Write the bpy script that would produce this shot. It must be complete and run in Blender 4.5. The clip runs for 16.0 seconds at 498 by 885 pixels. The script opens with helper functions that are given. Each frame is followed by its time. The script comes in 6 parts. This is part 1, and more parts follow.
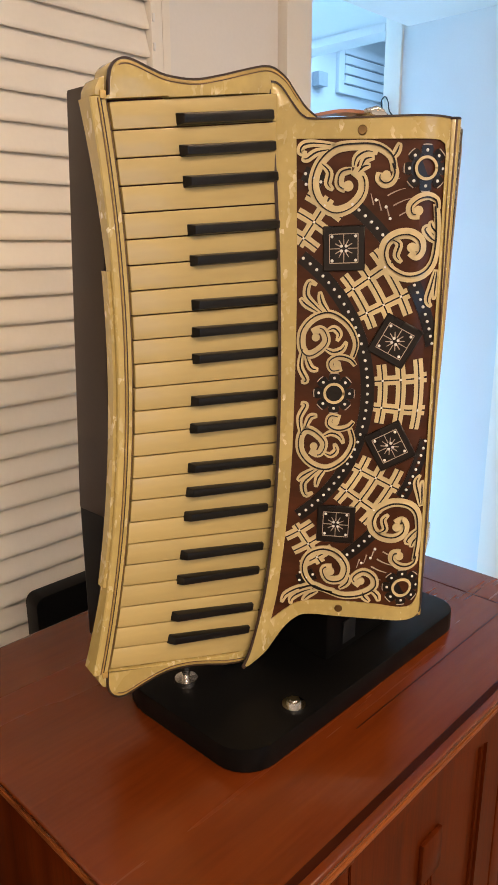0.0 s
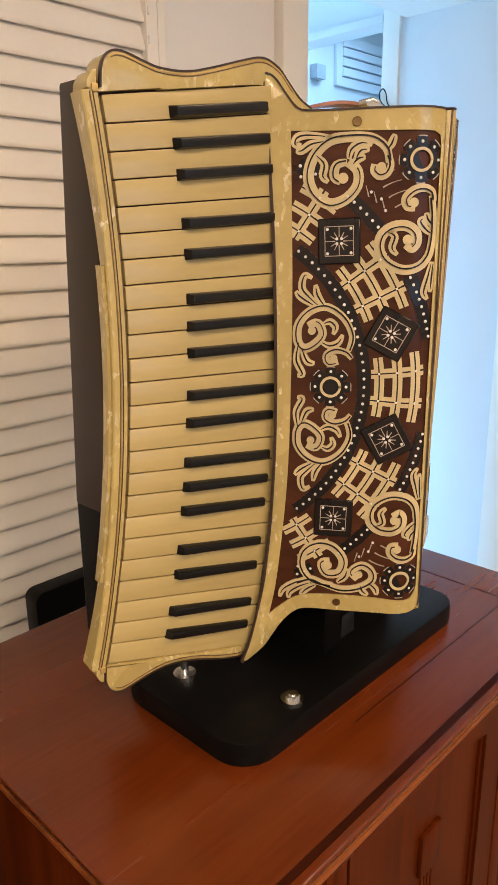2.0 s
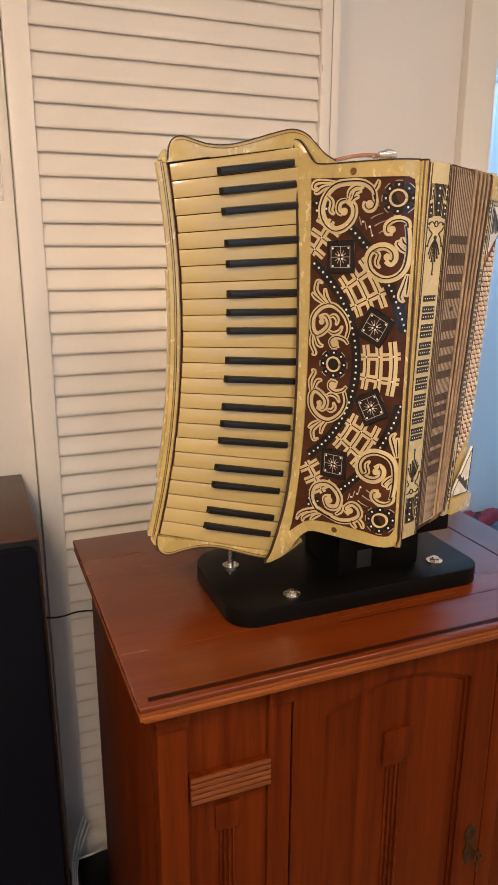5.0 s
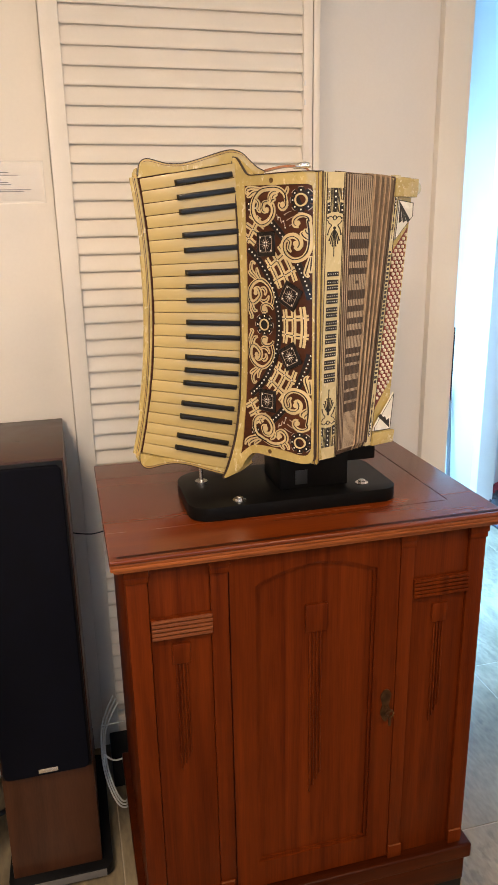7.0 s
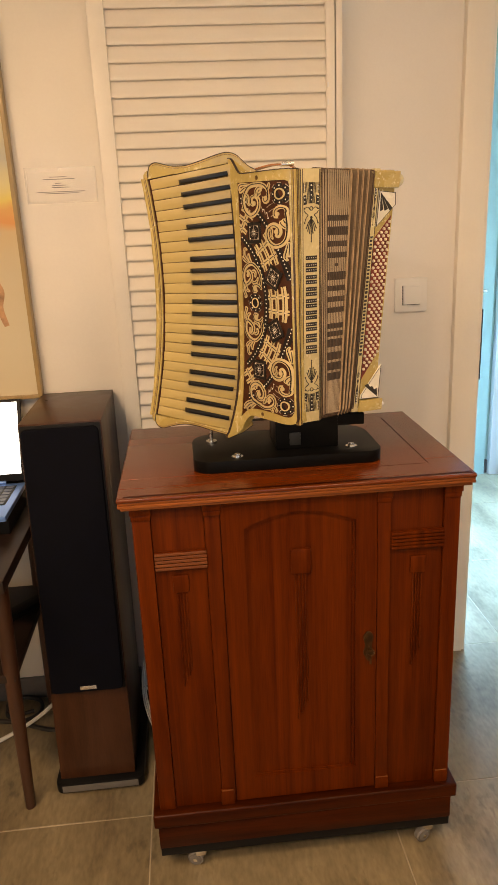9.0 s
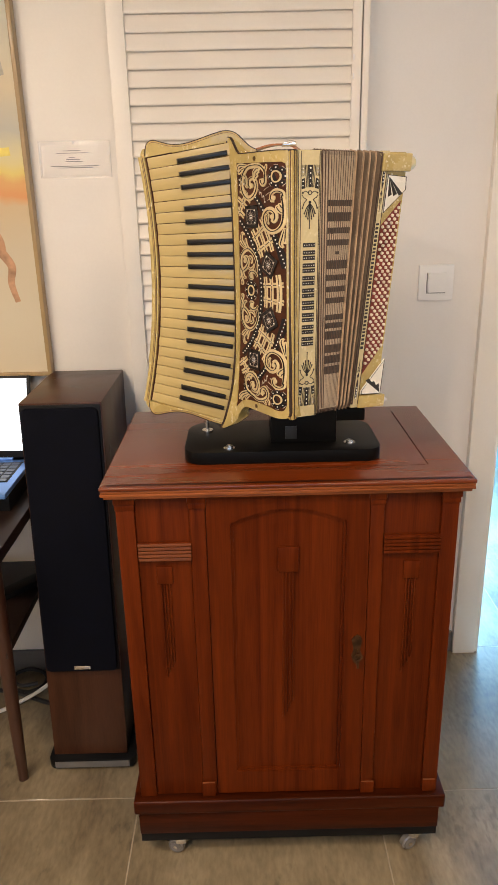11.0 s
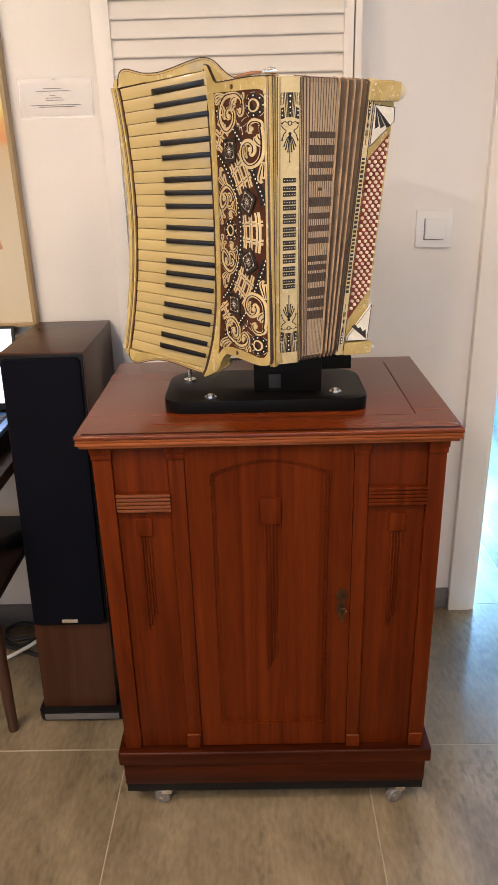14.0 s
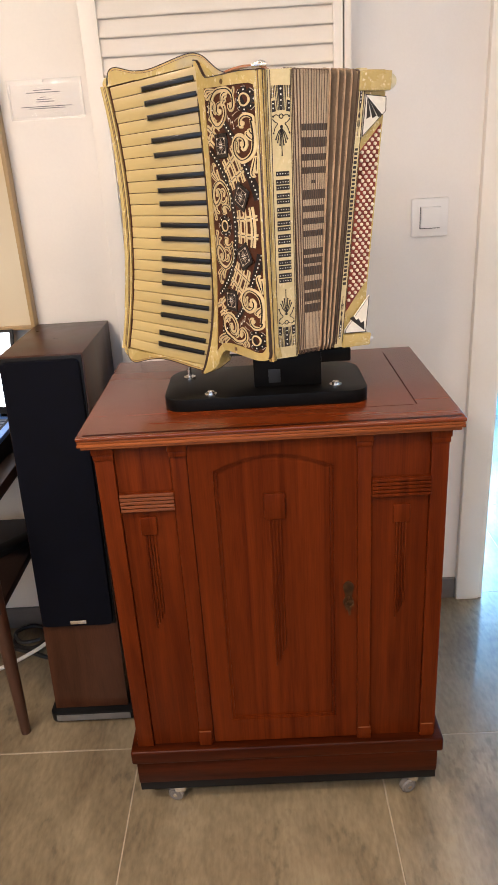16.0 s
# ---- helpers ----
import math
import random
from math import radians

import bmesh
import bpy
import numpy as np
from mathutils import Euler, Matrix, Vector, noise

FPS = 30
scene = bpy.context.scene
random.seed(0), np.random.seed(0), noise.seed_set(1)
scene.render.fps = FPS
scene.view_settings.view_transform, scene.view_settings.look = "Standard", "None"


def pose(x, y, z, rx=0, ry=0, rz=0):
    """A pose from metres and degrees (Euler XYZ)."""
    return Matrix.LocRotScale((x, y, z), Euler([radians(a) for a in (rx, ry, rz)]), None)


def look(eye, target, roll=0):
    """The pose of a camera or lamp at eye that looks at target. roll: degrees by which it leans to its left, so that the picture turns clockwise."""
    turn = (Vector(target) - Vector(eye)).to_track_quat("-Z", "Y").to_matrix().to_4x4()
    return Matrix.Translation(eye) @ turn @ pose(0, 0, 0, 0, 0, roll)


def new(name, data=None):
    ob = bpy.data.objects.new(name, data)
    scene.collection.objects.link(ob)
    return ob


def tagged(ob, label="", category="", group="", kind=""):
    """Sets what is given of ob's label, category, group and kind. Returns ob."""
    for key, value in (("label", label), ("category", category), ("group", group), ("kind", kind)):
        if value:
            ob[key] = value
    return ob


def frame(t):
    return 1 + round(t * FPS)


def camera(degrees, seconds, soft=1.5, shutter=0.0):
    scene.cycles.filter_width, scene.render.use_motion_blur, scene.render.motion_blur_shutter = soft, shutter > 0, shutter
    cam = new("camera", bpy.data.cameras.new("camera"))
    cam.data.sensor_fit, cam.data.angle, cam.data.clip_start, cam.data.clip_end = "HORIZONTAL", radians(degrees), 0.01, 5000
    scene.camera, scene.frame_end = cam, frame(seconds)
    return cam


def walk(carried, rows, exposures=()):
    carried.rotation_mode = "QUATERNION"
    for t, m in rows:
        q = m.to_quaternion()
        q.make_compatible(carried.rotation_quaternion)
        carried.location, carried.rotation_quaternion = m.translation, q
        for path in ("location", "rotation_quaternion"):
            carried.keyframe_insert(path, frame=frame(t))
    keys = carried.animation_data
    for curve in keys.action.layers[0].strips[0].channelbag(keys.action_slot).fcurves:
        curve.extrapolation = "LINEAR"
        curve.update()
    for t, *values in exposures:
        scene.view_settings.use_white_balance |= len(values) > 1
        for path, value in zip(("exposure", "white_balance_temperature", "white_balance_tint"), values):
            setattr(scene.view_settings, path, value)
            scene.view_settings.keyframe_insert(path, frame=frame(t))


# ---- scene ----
cam = camera(38.7, 16.0)
# seconds, eye, target, roll
PATH = [
    (0, (0.023, 0.014, 1.438), (1.412, 1.35, 0.901), -0.3),
    (0.5, (0.026, 0.014, 1.438), (1.414, 1.348, 0.897), -0.5),
    (1, (0.029, 0.015, 1.437), (1.418, 1.345, 0.891), -0.6),
    (1.5, (0.029, 0.012, 1.437), (1.413, 1.349, 0.891), -0.7),
    (2, (0.027, 0.012, 1.437), (1.411, 1.347, 0.886), -0.7),
    (2.5, (0.018, 0.003, 1.443), (1.399, 1.347, 0.909), -1.6),
    (3, (0.006, -0.024, 1.454), (1.357, 1.343, 0.902), -2.9),
    (3.5, (0.03, -0.089, 1.456), (1.28, 1.379, 0.923), -3.2),
    (4, (0.077, -0.189, 1.452), (1.11, 1.434, 0.905), -2.4),
    (4.2, (0.098, -0.228, 1.451), (1.043, 1.452, 0.917), -1.9),
    (6.3, (0.148, -0.63, 1.446), (0.745, 1.187, 0.86), 1.0),
    (6.5, (0.173, -0.663, 1.469), (0.753, 1.147, 0.848), 0.8),
    (7, (0.23, -0.769, 1.463), (0.7, 1.086, 0.88), -1.1),
    (7.5, (0.222, -0.848, 1.465), (0.756, 1.004, 0.932), -3.7),
    (8, (0.251, -0.91, 1.478), (0.752, 0.958, 0.968), -4.1),
    (8.5, (0.351, -0.97, 1.477), (0.788, 0.915, 0.97), -2.5),
    (9, (0.42, -1.009, 1.456), (0.576, 0.894, 0.861), -2.6),
    (9.2, (0.465, -1.014, 1.469), (0.551, 0.884, 0.843), -2.3),
    (11.3, (0.56, -0.955, 1.473), (0.566, 0.933, 0.813), -1.3),
    (11.5, (0.572, -0.962, 1.473), (0.58, 0.929, 0.822), -1.6),
    (12, (0.581, -0.955, 1.471), (0.515, 0.926, 0.794), -1.9),
    (12.5, (0.572, -0.943, 1.464), (0.517, 0.946, 0.809), -1.4),
    (13, (0.579, -0.926, 1.458), (0.529, 0.962, 0.798), -0.9),
    (13.5, (0.598, -0.936, 1.442), (0.586, 0.952, 0.782), -0.7),
    (14, (0.607, -0.926, 1.43), (0.577, 0.925, 0.674), -1.6),
    (14.5, (0.605, -0.922, 1.434), (0.581, 0.916, 0.646), -2.1),
    (15, (0.602, -0.922, 1.432), (0.564, 0.917, 0.646), -2.6),
    (15.5, (0.612, -0.921, 1.428), (0.568, 0.92, 0.647), -3.6),
    (16, (0.61, -0.924, 1.429), (0.57, 0.923, 0.662), -3.6),
]
# seconds, stops, kelvin, tint
EXPOSURES = [(0.0, -0.10, 6350, 12), (2.8, -0.08, 6300, 12), (4.2, -0.14, 6450, 14), (6.5, 0.1, 6300, 12), (7.5, 0.06, 6500, 10), (8.0, -0.05, 7000, 11), (8.5, -0.32, 7250, 13), (9.0, -0.17, 8400, 14), (9.3, -0.1, 8200, 12), (11.3, 0.06, 5900, 9), (12.5, 0.08, 5850, 9), (14.5, 0.19, 5800, 12), (15.2, 0.25, 5750, 12), (16.0, 0.29, 5700, 11)]
walk(cam, [(t, look(eye, target, roll)) for t, eye, target, roll in PATH], EXPOSURES)
from math import cos, sin, pi

# ---- light ----
world = bpy.data.worlds.new("sky")
scene.world = world
world.use_nodes = True
wn = world.node_tree.nodes
sky = wn.new("ShaderNodeTexSky")
sky.sky_type, sky.sun_disc, sky.sun_elevation, sky.sun_rotation = "NISHITA", False, radians(35), radians(20)
world.node_tree.links.new(sky.outputs[0], wn["Background"].inputs[0])
wn["Background"].inputs[1].default_value = 0.08


def area(name, m, sx, sy, watts, colour, spread=180):
    data = bpy.data.lights.new(name, "AREA")
    data.shape, data.size, data.size_y, data.energy, data.color = "RECTANGLE", sx, sy, watts, colour
    data.spread = radians(spread)
    ob = new(name, data)
    ob.matrix_basis = m
    return ob


WARM = (1.0, 0.765, 0.55)
DAY = (0.36, 0.64, 1.0)
area("ceiling_lamp", pose(-0.60, -0.68, 2.44), 0.5, 0.5, 30, WARM)
area("ceiling_lamp_rear", pose(-0.29, -1.67, 2.44), 0.16, 0.16, 36, WARM)
# added warm fill for the right wall and casing, no known fitting
area("ceiling_lamp_side", pose(1.15, -0.95, 2.46), 0.6, 0.6, 22, (1.0, 0.67, 0.39))
area("window_daylight", pose(0.35, -2.62, 1.55, 90, 0, 0), 1.3, 1.2, 9, (0.38, 0.65, 1.0))
area("hall_daylight", pose(1.69, 2.725, 1.12, 90, 0, 180), 0.48, 1.5, 24, DAY)
# added narrow blue fill on the hall floor; the ceiling has no opening
area("hall_skylight", pose(1.52, 1.90, 2.47), 0.6, 1.0, 84, (0.20, 0.50, 1.0), 54)
# unseen daylight-coloured fill added to brighten the cloakroom
area("cloakroom_lamp", pose(2.95, 1.85, 2.47), 0.8, 0.7, 17, DAY)


# ---- materials ----
def material(name, colour, rough=0.5, metal=0.0, vary=0.15, scale=6.0, stretch=(1, 1, 1), fine=60.0, bump=0.1, coat=0.0,
             tint=None, emit=None, per_object=0.0, dist=0.001, spec=0.5, world_grain=False, twist=0.6, fineness=0.35):
    m = bpy.data.materials.new(name)
    m.use_nodes = True
    n, l = m.node_tree.nodes, m.node_tree.links
    b = n["Principled BSDF"]
    tex = n.new("ShaderNodeTexCoord")
    mp = n.new("ShaderNodeMapping")
    mp.inputs["Scale"].default_value = stretch
    if world_grain:
        l.new(n.new("ShaderNodeNewGeometry").outputs["Position"], mp.inputs[0])
    else:
        l.new(tex.outputs["Object"], mp.inputs[0])
    n1 = n.new("ShaderNodeTexNoise")
    n1.inputs["Scale"].default_value, n1.inputs["Detail"].default_value = scale, 5
    n1.inputs["Distortion"].default_value = twist
    n2 = n.new("ShaderNodeTexNoise")
    n2.inputs["Scale"].default_value, n2.inputs["Detail"].default_value = fine, 4
    l.new(mp.outputs[0], n1.inputs[0]), l.new(mp.outputs[0], n2.inputs[0])
    add = n.new("ShaderNodeMath")
    add.operation, add.inputs[1].default_value = "MULTIPLY_ADD", fineness
    l.new(n2.outputs[0], add.inputs[0]), l.new(n1.outputs[0], add.inputs[2])
    ramp = n.new("ShaderNodeValToRGB")
    dark = tuple(c * (1 - vary) for c in colour)
    light = tint if tint else tuple(min(1, c * (1 + vary)) for c in colour)
    ramp.color_ramp.elements[0].position, ramp.color_ramp.elements[0].color = 0.245 + fineness / 2, (*dark, 1)
    ramp.color_ramp.elements[1].position, ramp.color_ramp.elements[1].color = min(1.0, 0.705 + fineness / 2), (*light, 1)
    l.new(add.outputs[0], ramp.inputs[0])
    out = ramp.outputs[0]
    if per_object:
        info, hsv = n.new("ShaderNodeObjectInfo"), n.new("ShaderNodeHueSaturation")
        rng = n.new("ShaderNodeMapRange")
        rng.inputs["To Min"].default_value, rng.inputs["To Max"].default_value = 1 - per_object, 1 + per_object
        l.new(info.outputs["Random"], rng.inputs[0]), l.new(rng.outputs[0], hsv.inputs["Value"])
        l.new(out, hsv.inputs["Color"])
        out = hsv.outputs[0]
    l.new(out, b.inputs["Base Color"])
    rr = n.new("ShaderNodeMapRange")
    rr.inputs["To Min"].default_value, rr.inputs["To Max"].default_value = max(0.02, rough - 0.08), min(1, rough + 0.1)
    l.new(n1.outputs[0], rr.inputs[0]), l.new(rr.outputs[0], b.inputs["Roughness"])
    b.inputs["Metallic"].default_value = metal
    b.inputs["Specular IOR Level"].default_value = spec
    b.inputs["Coat Weight"].default_value, b.inputs["Coat Roughness"].default_value = coat, 0.08
    if bump:
        bp = n.new("ShaderNodeBump")
        bp.inputs["Strength"].default_value, bp.inputs["Distance"].default_value = bump, dist
        l.new(add.outputs[0], bp.inputs["Height"]), l.new(bp.outputs[0], b.inputs["Normal"])
    if emit:
        b.inputs["Emission Color"].default_value, b.inputs["Emission Strength"].default_value = (*emit[0], 1), emit[1]
    return m


def pearloid(name, colour, light, rough=0.25):
    """Celluloid with cloudy mother-of-pearl flakes."""
    m = material(name, colour, rough, vary=0.14, scale=14, fine=120, bump=0.02, coat=0.5)
    n, l = m.node_tree.nodes, m.node_tree.links
    b = n["Principled BSDF"]
    base = b.inputs["Base Color"].links[0].from_socket
    tex, wob, vor = n.new("ShaderNodeTexCoord"), n.new("ShaderNodeTexNoise"), n.new("ShaderNodeTexVoronoi")
    wob.inputs["Scale"].default_value, wob.inputs["Detail"].default_value = 90, 3
    mixv = n.new("ShaderNodeMix")
    mixv.data_type, mixv.inputs[0].default_value = "VECTOR", 0.008
    l.new(tex.outputs["Object"], wob.inputs[0])
    l.new(tex.outputs["Object"], mixv.inputs[4]), l.new(wob.outputs["Color"], mixv.inputs[5])
    vor.inputs["Scale"].default_value = 1.0
    flake = n.new("ShaderNodeMapping")
    flake.inputs["Scale"].default_value = (330, 140, 330)
    flake.inputs["Rotation"].default_value = (0, 0, 0.6)
    l.new(mixv.outputs[1], flake.inputs[0]), l.new(flake.outputs[0], vor.inputs["Vector"])
    ramp = n.new("ShaderNodeValToRGB")
    ramp.color_ramp.elements[0].position, ramp.color_ramp.elements[1].position = 0.66, 0.95
    ramp.color_ramp.elements[1].color = (0.85, 0.85, 0.85, 1)
    l.new(vor.outputs["Color"], ramp.inputs[0])
    where, patch, keep = n.new("ShaderNodeTexNoise"), n.new("ShaderNodeMapRange"), n.new("ShaderNodeMath")
    where.inputs["Scale"].default_value, where.inputs["Detail"].default_value = 42, 3
    patch.inputs["From Min"].default_value, patch.inputs["From Max"].default_value = 0.46, 0.62
    keep.operation = "MULTIPLY"
    l.new(tex.outputs["Object"], where.inputs[0]), l.new(where.outputs[0], patch.inputs[0])
    l.new(ramp.outputs[0], keep.inputs[0]), l.new(patch.outputs[0], keep.inputs[1])
    mix = n.new("ShaderNodeMix")
    mix.data_type = "RGBA"
    l.new(keep.outputs[0], mix.inputs[0]), l.new(base, mix.inputs[6])
    mix.inputs[7].default_value = (*light, 1)
    l.new(mix.outputs[2], b.inputs["Base Color"])
    return m


M = {}
M["wall"] = material("white_wall_paint", (0.80, 0.77, 0.73), 0.55, vary=0.03, scale=3, fine=180, bump=0.06)
M["door_paint"] = material("white_door_lacquer", (0.84, 0.79, 0.705), 0.32, vary=0.03, scale=4, fine=140, bump=0.05)
M["ceiling"] = material("ceiling_paint", (0.82, 0.80, 0.77), 0.7, vary=0.03, scale=2, fine=160, bump=0.05)
M["tile"] = material("grey_brown_tile", (0.164, 0.123, 0.072), 0.32, vary=0.34, scale=7, fine=80, stretch=(1.2, 0.42, 1), bump=0.05, per_object=0.05, tint=(0.276, 0.224, 0.140), twist=0.5, fineness=0.45, world_grain=True, coat=0.2)


def add_pits(m, scale, amount):
    """Scattered small dark pits and scuffs in a fired tile."""
    n, l = m.node_tree.nodes, m.node_tree.links
    b = n["Principled BSDF"]
    src = b.inputs["Base Color"].links[0].from_socket
    mp = n.new("ShaderNodeMapping")
    mp.inputs["Scale"].default_value = (1.0, 0.45, 1.0)
    l.new(n.new("ShaderNodeNewGeometry").outputs["Position"], mp.inputs[0])
    spot, where = n.new("ShaderNodeTexNoise"), n.new("ShaderNodeTexNoise")
    spot.inputs["Scale"].default_value, spot.inputs["Detail"].default_value = scale, 3
    where.inputs["Scale"].default_value, where.inputs["Detail"].default_value = 9.0, 3
    l.new(mp.outputs[0], spot.inputs[0]), l.new(mp.outputs[0], where.inputs[0])
    mul = n.new("ShaderNodeMath")
    mul.operation = "MULTIPLY"
    l.new(spot.outputs[0], mul.inputs[0]), l.new(where.outputs[0], mul.inputs[1])
    rng = n.new("ShaderNodeMapRange")
    rng.inputs["From Min"].default_value, rng.inputs["From Max"].default_value = 0.315, 0.40
    rng.inputs["To Min"].default_value, rng.inputs["To Max"].default_value = 1.0, 1.0 - amount
    l.new(mul.outputs[0], rng.inputs[0])
    hsv = n.new("ShaderNodeHueSaturation")
    l.new(src, hsv.inputs["Color"]), l.new(rng.outputs[0], hsv.inputs["Value"])
    l.new(hsv.outputs[0], b.inputs["Base Color"])


add_pits(M["tile"], 60.0, 0.28)
M["grout"] = material("pale_grout", (0.36, 0.30, 0.22), 0.8, vary=0.15, scale=20, fine=200)
M["skirting"] = material("grey_skirting_tile", (0.12, 0.115, 0.11), 0.4, vary=0.3, scale=6, fine=40, stretch=(0.4, 1, 1))
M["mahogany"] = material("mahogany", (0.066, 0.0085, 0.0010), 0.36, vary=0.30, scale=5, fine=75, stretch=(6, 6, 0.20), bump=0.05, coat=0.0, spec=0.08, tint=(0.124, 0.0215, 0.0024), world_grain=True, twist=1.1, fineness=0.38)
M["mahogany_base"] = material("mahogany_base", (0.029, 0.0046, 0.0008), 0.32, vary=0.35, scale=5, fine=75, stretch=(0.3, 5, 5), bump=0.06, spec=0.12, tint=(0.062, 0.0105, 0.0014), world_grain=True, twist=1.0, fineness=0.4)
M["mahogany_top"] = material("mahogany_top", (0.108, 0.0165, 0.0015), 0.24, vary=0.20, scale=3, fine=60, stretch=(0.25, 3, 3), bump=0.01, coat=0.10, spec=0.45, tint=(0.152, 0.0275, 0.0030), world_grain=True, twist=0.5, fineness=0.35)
M["mahogany_dark"] = material("mahogany_groove", (0.030, 0.0055, 0.0015), 0.5, spec=0.08, vary=0.4, scale=6, fine=50, stretch=(0.5, 3, 3))
M["reed_mahogany"] = material("pale_mahogany", (0.105, 0.022, 0.005), 0.32, vary=0.4, scale=8, fine=80, stretch=(0.3, 5, 5), bump=0.12, coat=0.15, tint=(0.19, 0.052, 0.014), world_grain=True, fineness=0.5)
M["worn_mahogany"] = material("worn_mahogany", (0.150, 0.031, 0.0050), 0.34, vary=0.4, scale=8, fine=80, stretch=(0.3, 5, 5), bump=0.12, coat=0.05, spec=0.25, tint=(0.29, 0.082, 0.019), world_grain=True, fineness=0.5)
M["oak_edge"] = material("worn_edge", (0.17, 0.055, 0.018), 0.35, vary=0.4, scale=8, fine=70, stretch=(0.3, 3, 4), bump=0.15, coat=0.2)
M["dark_brass"] = material("dark_brass", (0.075, 0.036, 0.014), 0.38, metal=0.7, vary=0.4, scale=60)
M["pearl"] = pearloid("cream_pearloid", (0.475, 0.362, 0.126), (0.88, 0.80, 0.54))
M["pearl_white"] = pearloid("white_pearloid", (0.61, 0.52, 0.29), (0.80, 0.73, 0.50))
M["ivory"] = material("aged_ivory_key", (0.465, 0.355, 0.138), 0.30, vary=0.12, scale=12, fine=90, stretch=(0.4, 2, 1), bump=0.03, coat=0.3, per_object=0.06)
M["ebony"] = material("black_key", (0.0040, 0.0036, 0.0036), 0.30, vary=0.4, scale=12, fine=160, stretch=(0.3, 2, 1), bump=0.06, coat=0.08, spec=0.32)
M["felt"] = material("red_brown_felt", (0.07, 0.02, 0.012), 0.9, vary=0.3, scale=30, fine=200, bump=0.2)
M["grille"] = material("brown_grille", (0.060, 0.0185, 0.0072), 0.30, vary=0.45, scale=14, fine=80, stretch=(0.5, 2, 1), bump=0.08, coat=0.0, spec=0.22)
M["grille_dark"] = material("dark_grille_band", (0.0075, 0.0045, 0.0040), 0.28, vary=0.3, scale=14, fine=90, coat=0.15, spec=0.3)
M["boss_line"] = material("pale_boss_inlay", (0.42, 0.34, 0.26), 0.35, vary=0.15, scale=40)
M["inlay"] = material("cream_inlay", (0.59, 0.475, 0.255), 0.32, vary=0.14, scale=30, fine=120, bump=0.04, coat=0.3)
M["button_white"] = material("white_bass_button", (0.80, 0.72, 0.56), 0.25, vary=0.08, scale=40, bump=0, coat=0.5, per_object=0.08)
M["jewel"] = material("white_rhinestone", (0.85, 0.83, 0.78), 0.12, vary=0.05, scale=20, coat=0.8, bump=0)
M["black_trim"] = material("black_pinstripe", (0.015, 0.012, 0.010), 0.3, vary=0.2, scale=20)
M["brown_trim"] = material("brown_pinstripe", (0.12, 0.068, 0.032), 0.35, vary=0.5, scale=60, fine=300)
M["dark_trim"] = material("dark_brown_pinstripe", (0.035, 0.018, 0.010), 0.35, vary=0.4, scale=60, fine=300)
M["tan_binding"] = material("tan_bellows_binding", (0.36, 0.25, 0.15), 0.42, vary=0.35, scale=40, fine=220, bump=0.15)
M["plate_white"] = material("white_celluloid", (0.80, 0.77, 0.68), 0.25, vary=0.06, scale=40, coat=0.4)
M["gold_trim"] = material("gilt_trim", (0.50, 0.34, 0.11), 0.32, metal=0.35, vary=0.2, scale=30, fine=200)
M["bellows"] = material("taupe_bellows_cloth", (0.41, 0.325, 0.225), 0.5, vary=0.18, scale=20, fine=240, bump=0.12)
# browner copy of the taupe cloth, with open-fold shade in its colour
M["bellows_fold_shade"] = material("brown_fold_shade_cloth", (0.24, 0.175, 0.113), 0.55, vary=0.25, scale=20, fine=240, bump=0.12)
M["bellows_edge"] = material("brown_binding_and_gap", (0.085, 0.052, 0.034), 0.5, vary=0.3, scale=30, fine=200)
M["letter"] = material("dark_brown_paint", (0.050, 0.035, 0.026), 0.5, vary=0.3, scale=40, fine=200)
M["bass_board"] = material("red_brown_bass_board", (0.17, 0.022, 0.010), 0.45, vary=0.3, scale=30, fine=120)
M["chrome"] = material("chrome", (0.72, 0.70, 0.67), 0.22, metal=1.0, vary=0.05, scale=30, bump=0)
M["brass"] = material("aged_brass", (0.20, 0.125, 0.05), 0.35, metal=0.9, vary=0.3, scale=40)
M["leather"] = material("tan_leather", (0.34, 0.135, 0.052), 0.35, vary=0.25, scale=25, fine=200, coat=0.3, bump=0.15)
M["black_board"] = material("black_stand_lacquer", (0.0042, 0.0040, 0.0039), 0.36, spec=0.10, vary=0.25, scale=5, fine=140, bump=0.06)
M["brown_board"] = material("dark_brown_leatherette", (0.034, 0.0215, 0.0155), 0.45, vary=0.15, scale=8, fine=240, bump=0.1)
M["black_plastic"] = material("black_plastic", (0.006, 0.006, 0.0065), 0.42, spec=0.16, vary=0.2, scale=10, fine=160)
M["speaker_cloth"] = material("black_speaker_cloth", (0.0020, 0.0025, 0.0060), 0.85, spec=0.12, vary=0.3, scale=30, fine=500, bump=0.2)
M["walnut"] = material("walnut_veneer", (0.043, 0.0150, 0.0070), 0.30, spec=0.25, vary=0.22, scale=5, fine=80, stretch=(4, 4, 0.2), bump=0.04, tint=(0.069, 0.0265, 0.0125), world_grain=True, fineness=0.4)
M["desk_wood"] = material("dark_desk_wood", (0.015, 0.0075, 0.0052), 0.42, vary=0.35, scale=6, fine=60, stretch=(2, 2, 0.4), bump=0.08)
M["leg_wood"] = material("brown_leg_wood", (0.048, 0.019, 0.010), 0.4, vary=0.3, scale=6, fine=60, stretch=(2, 2, 0.4))
# silver case; the blue light falling on it is put into the colour
M["silver"] = material("blue_lit_aluminium", (0.13, 0.27, 0.62), 0.35, metal=0.4, vary=0.04, scale=10, bump=0)
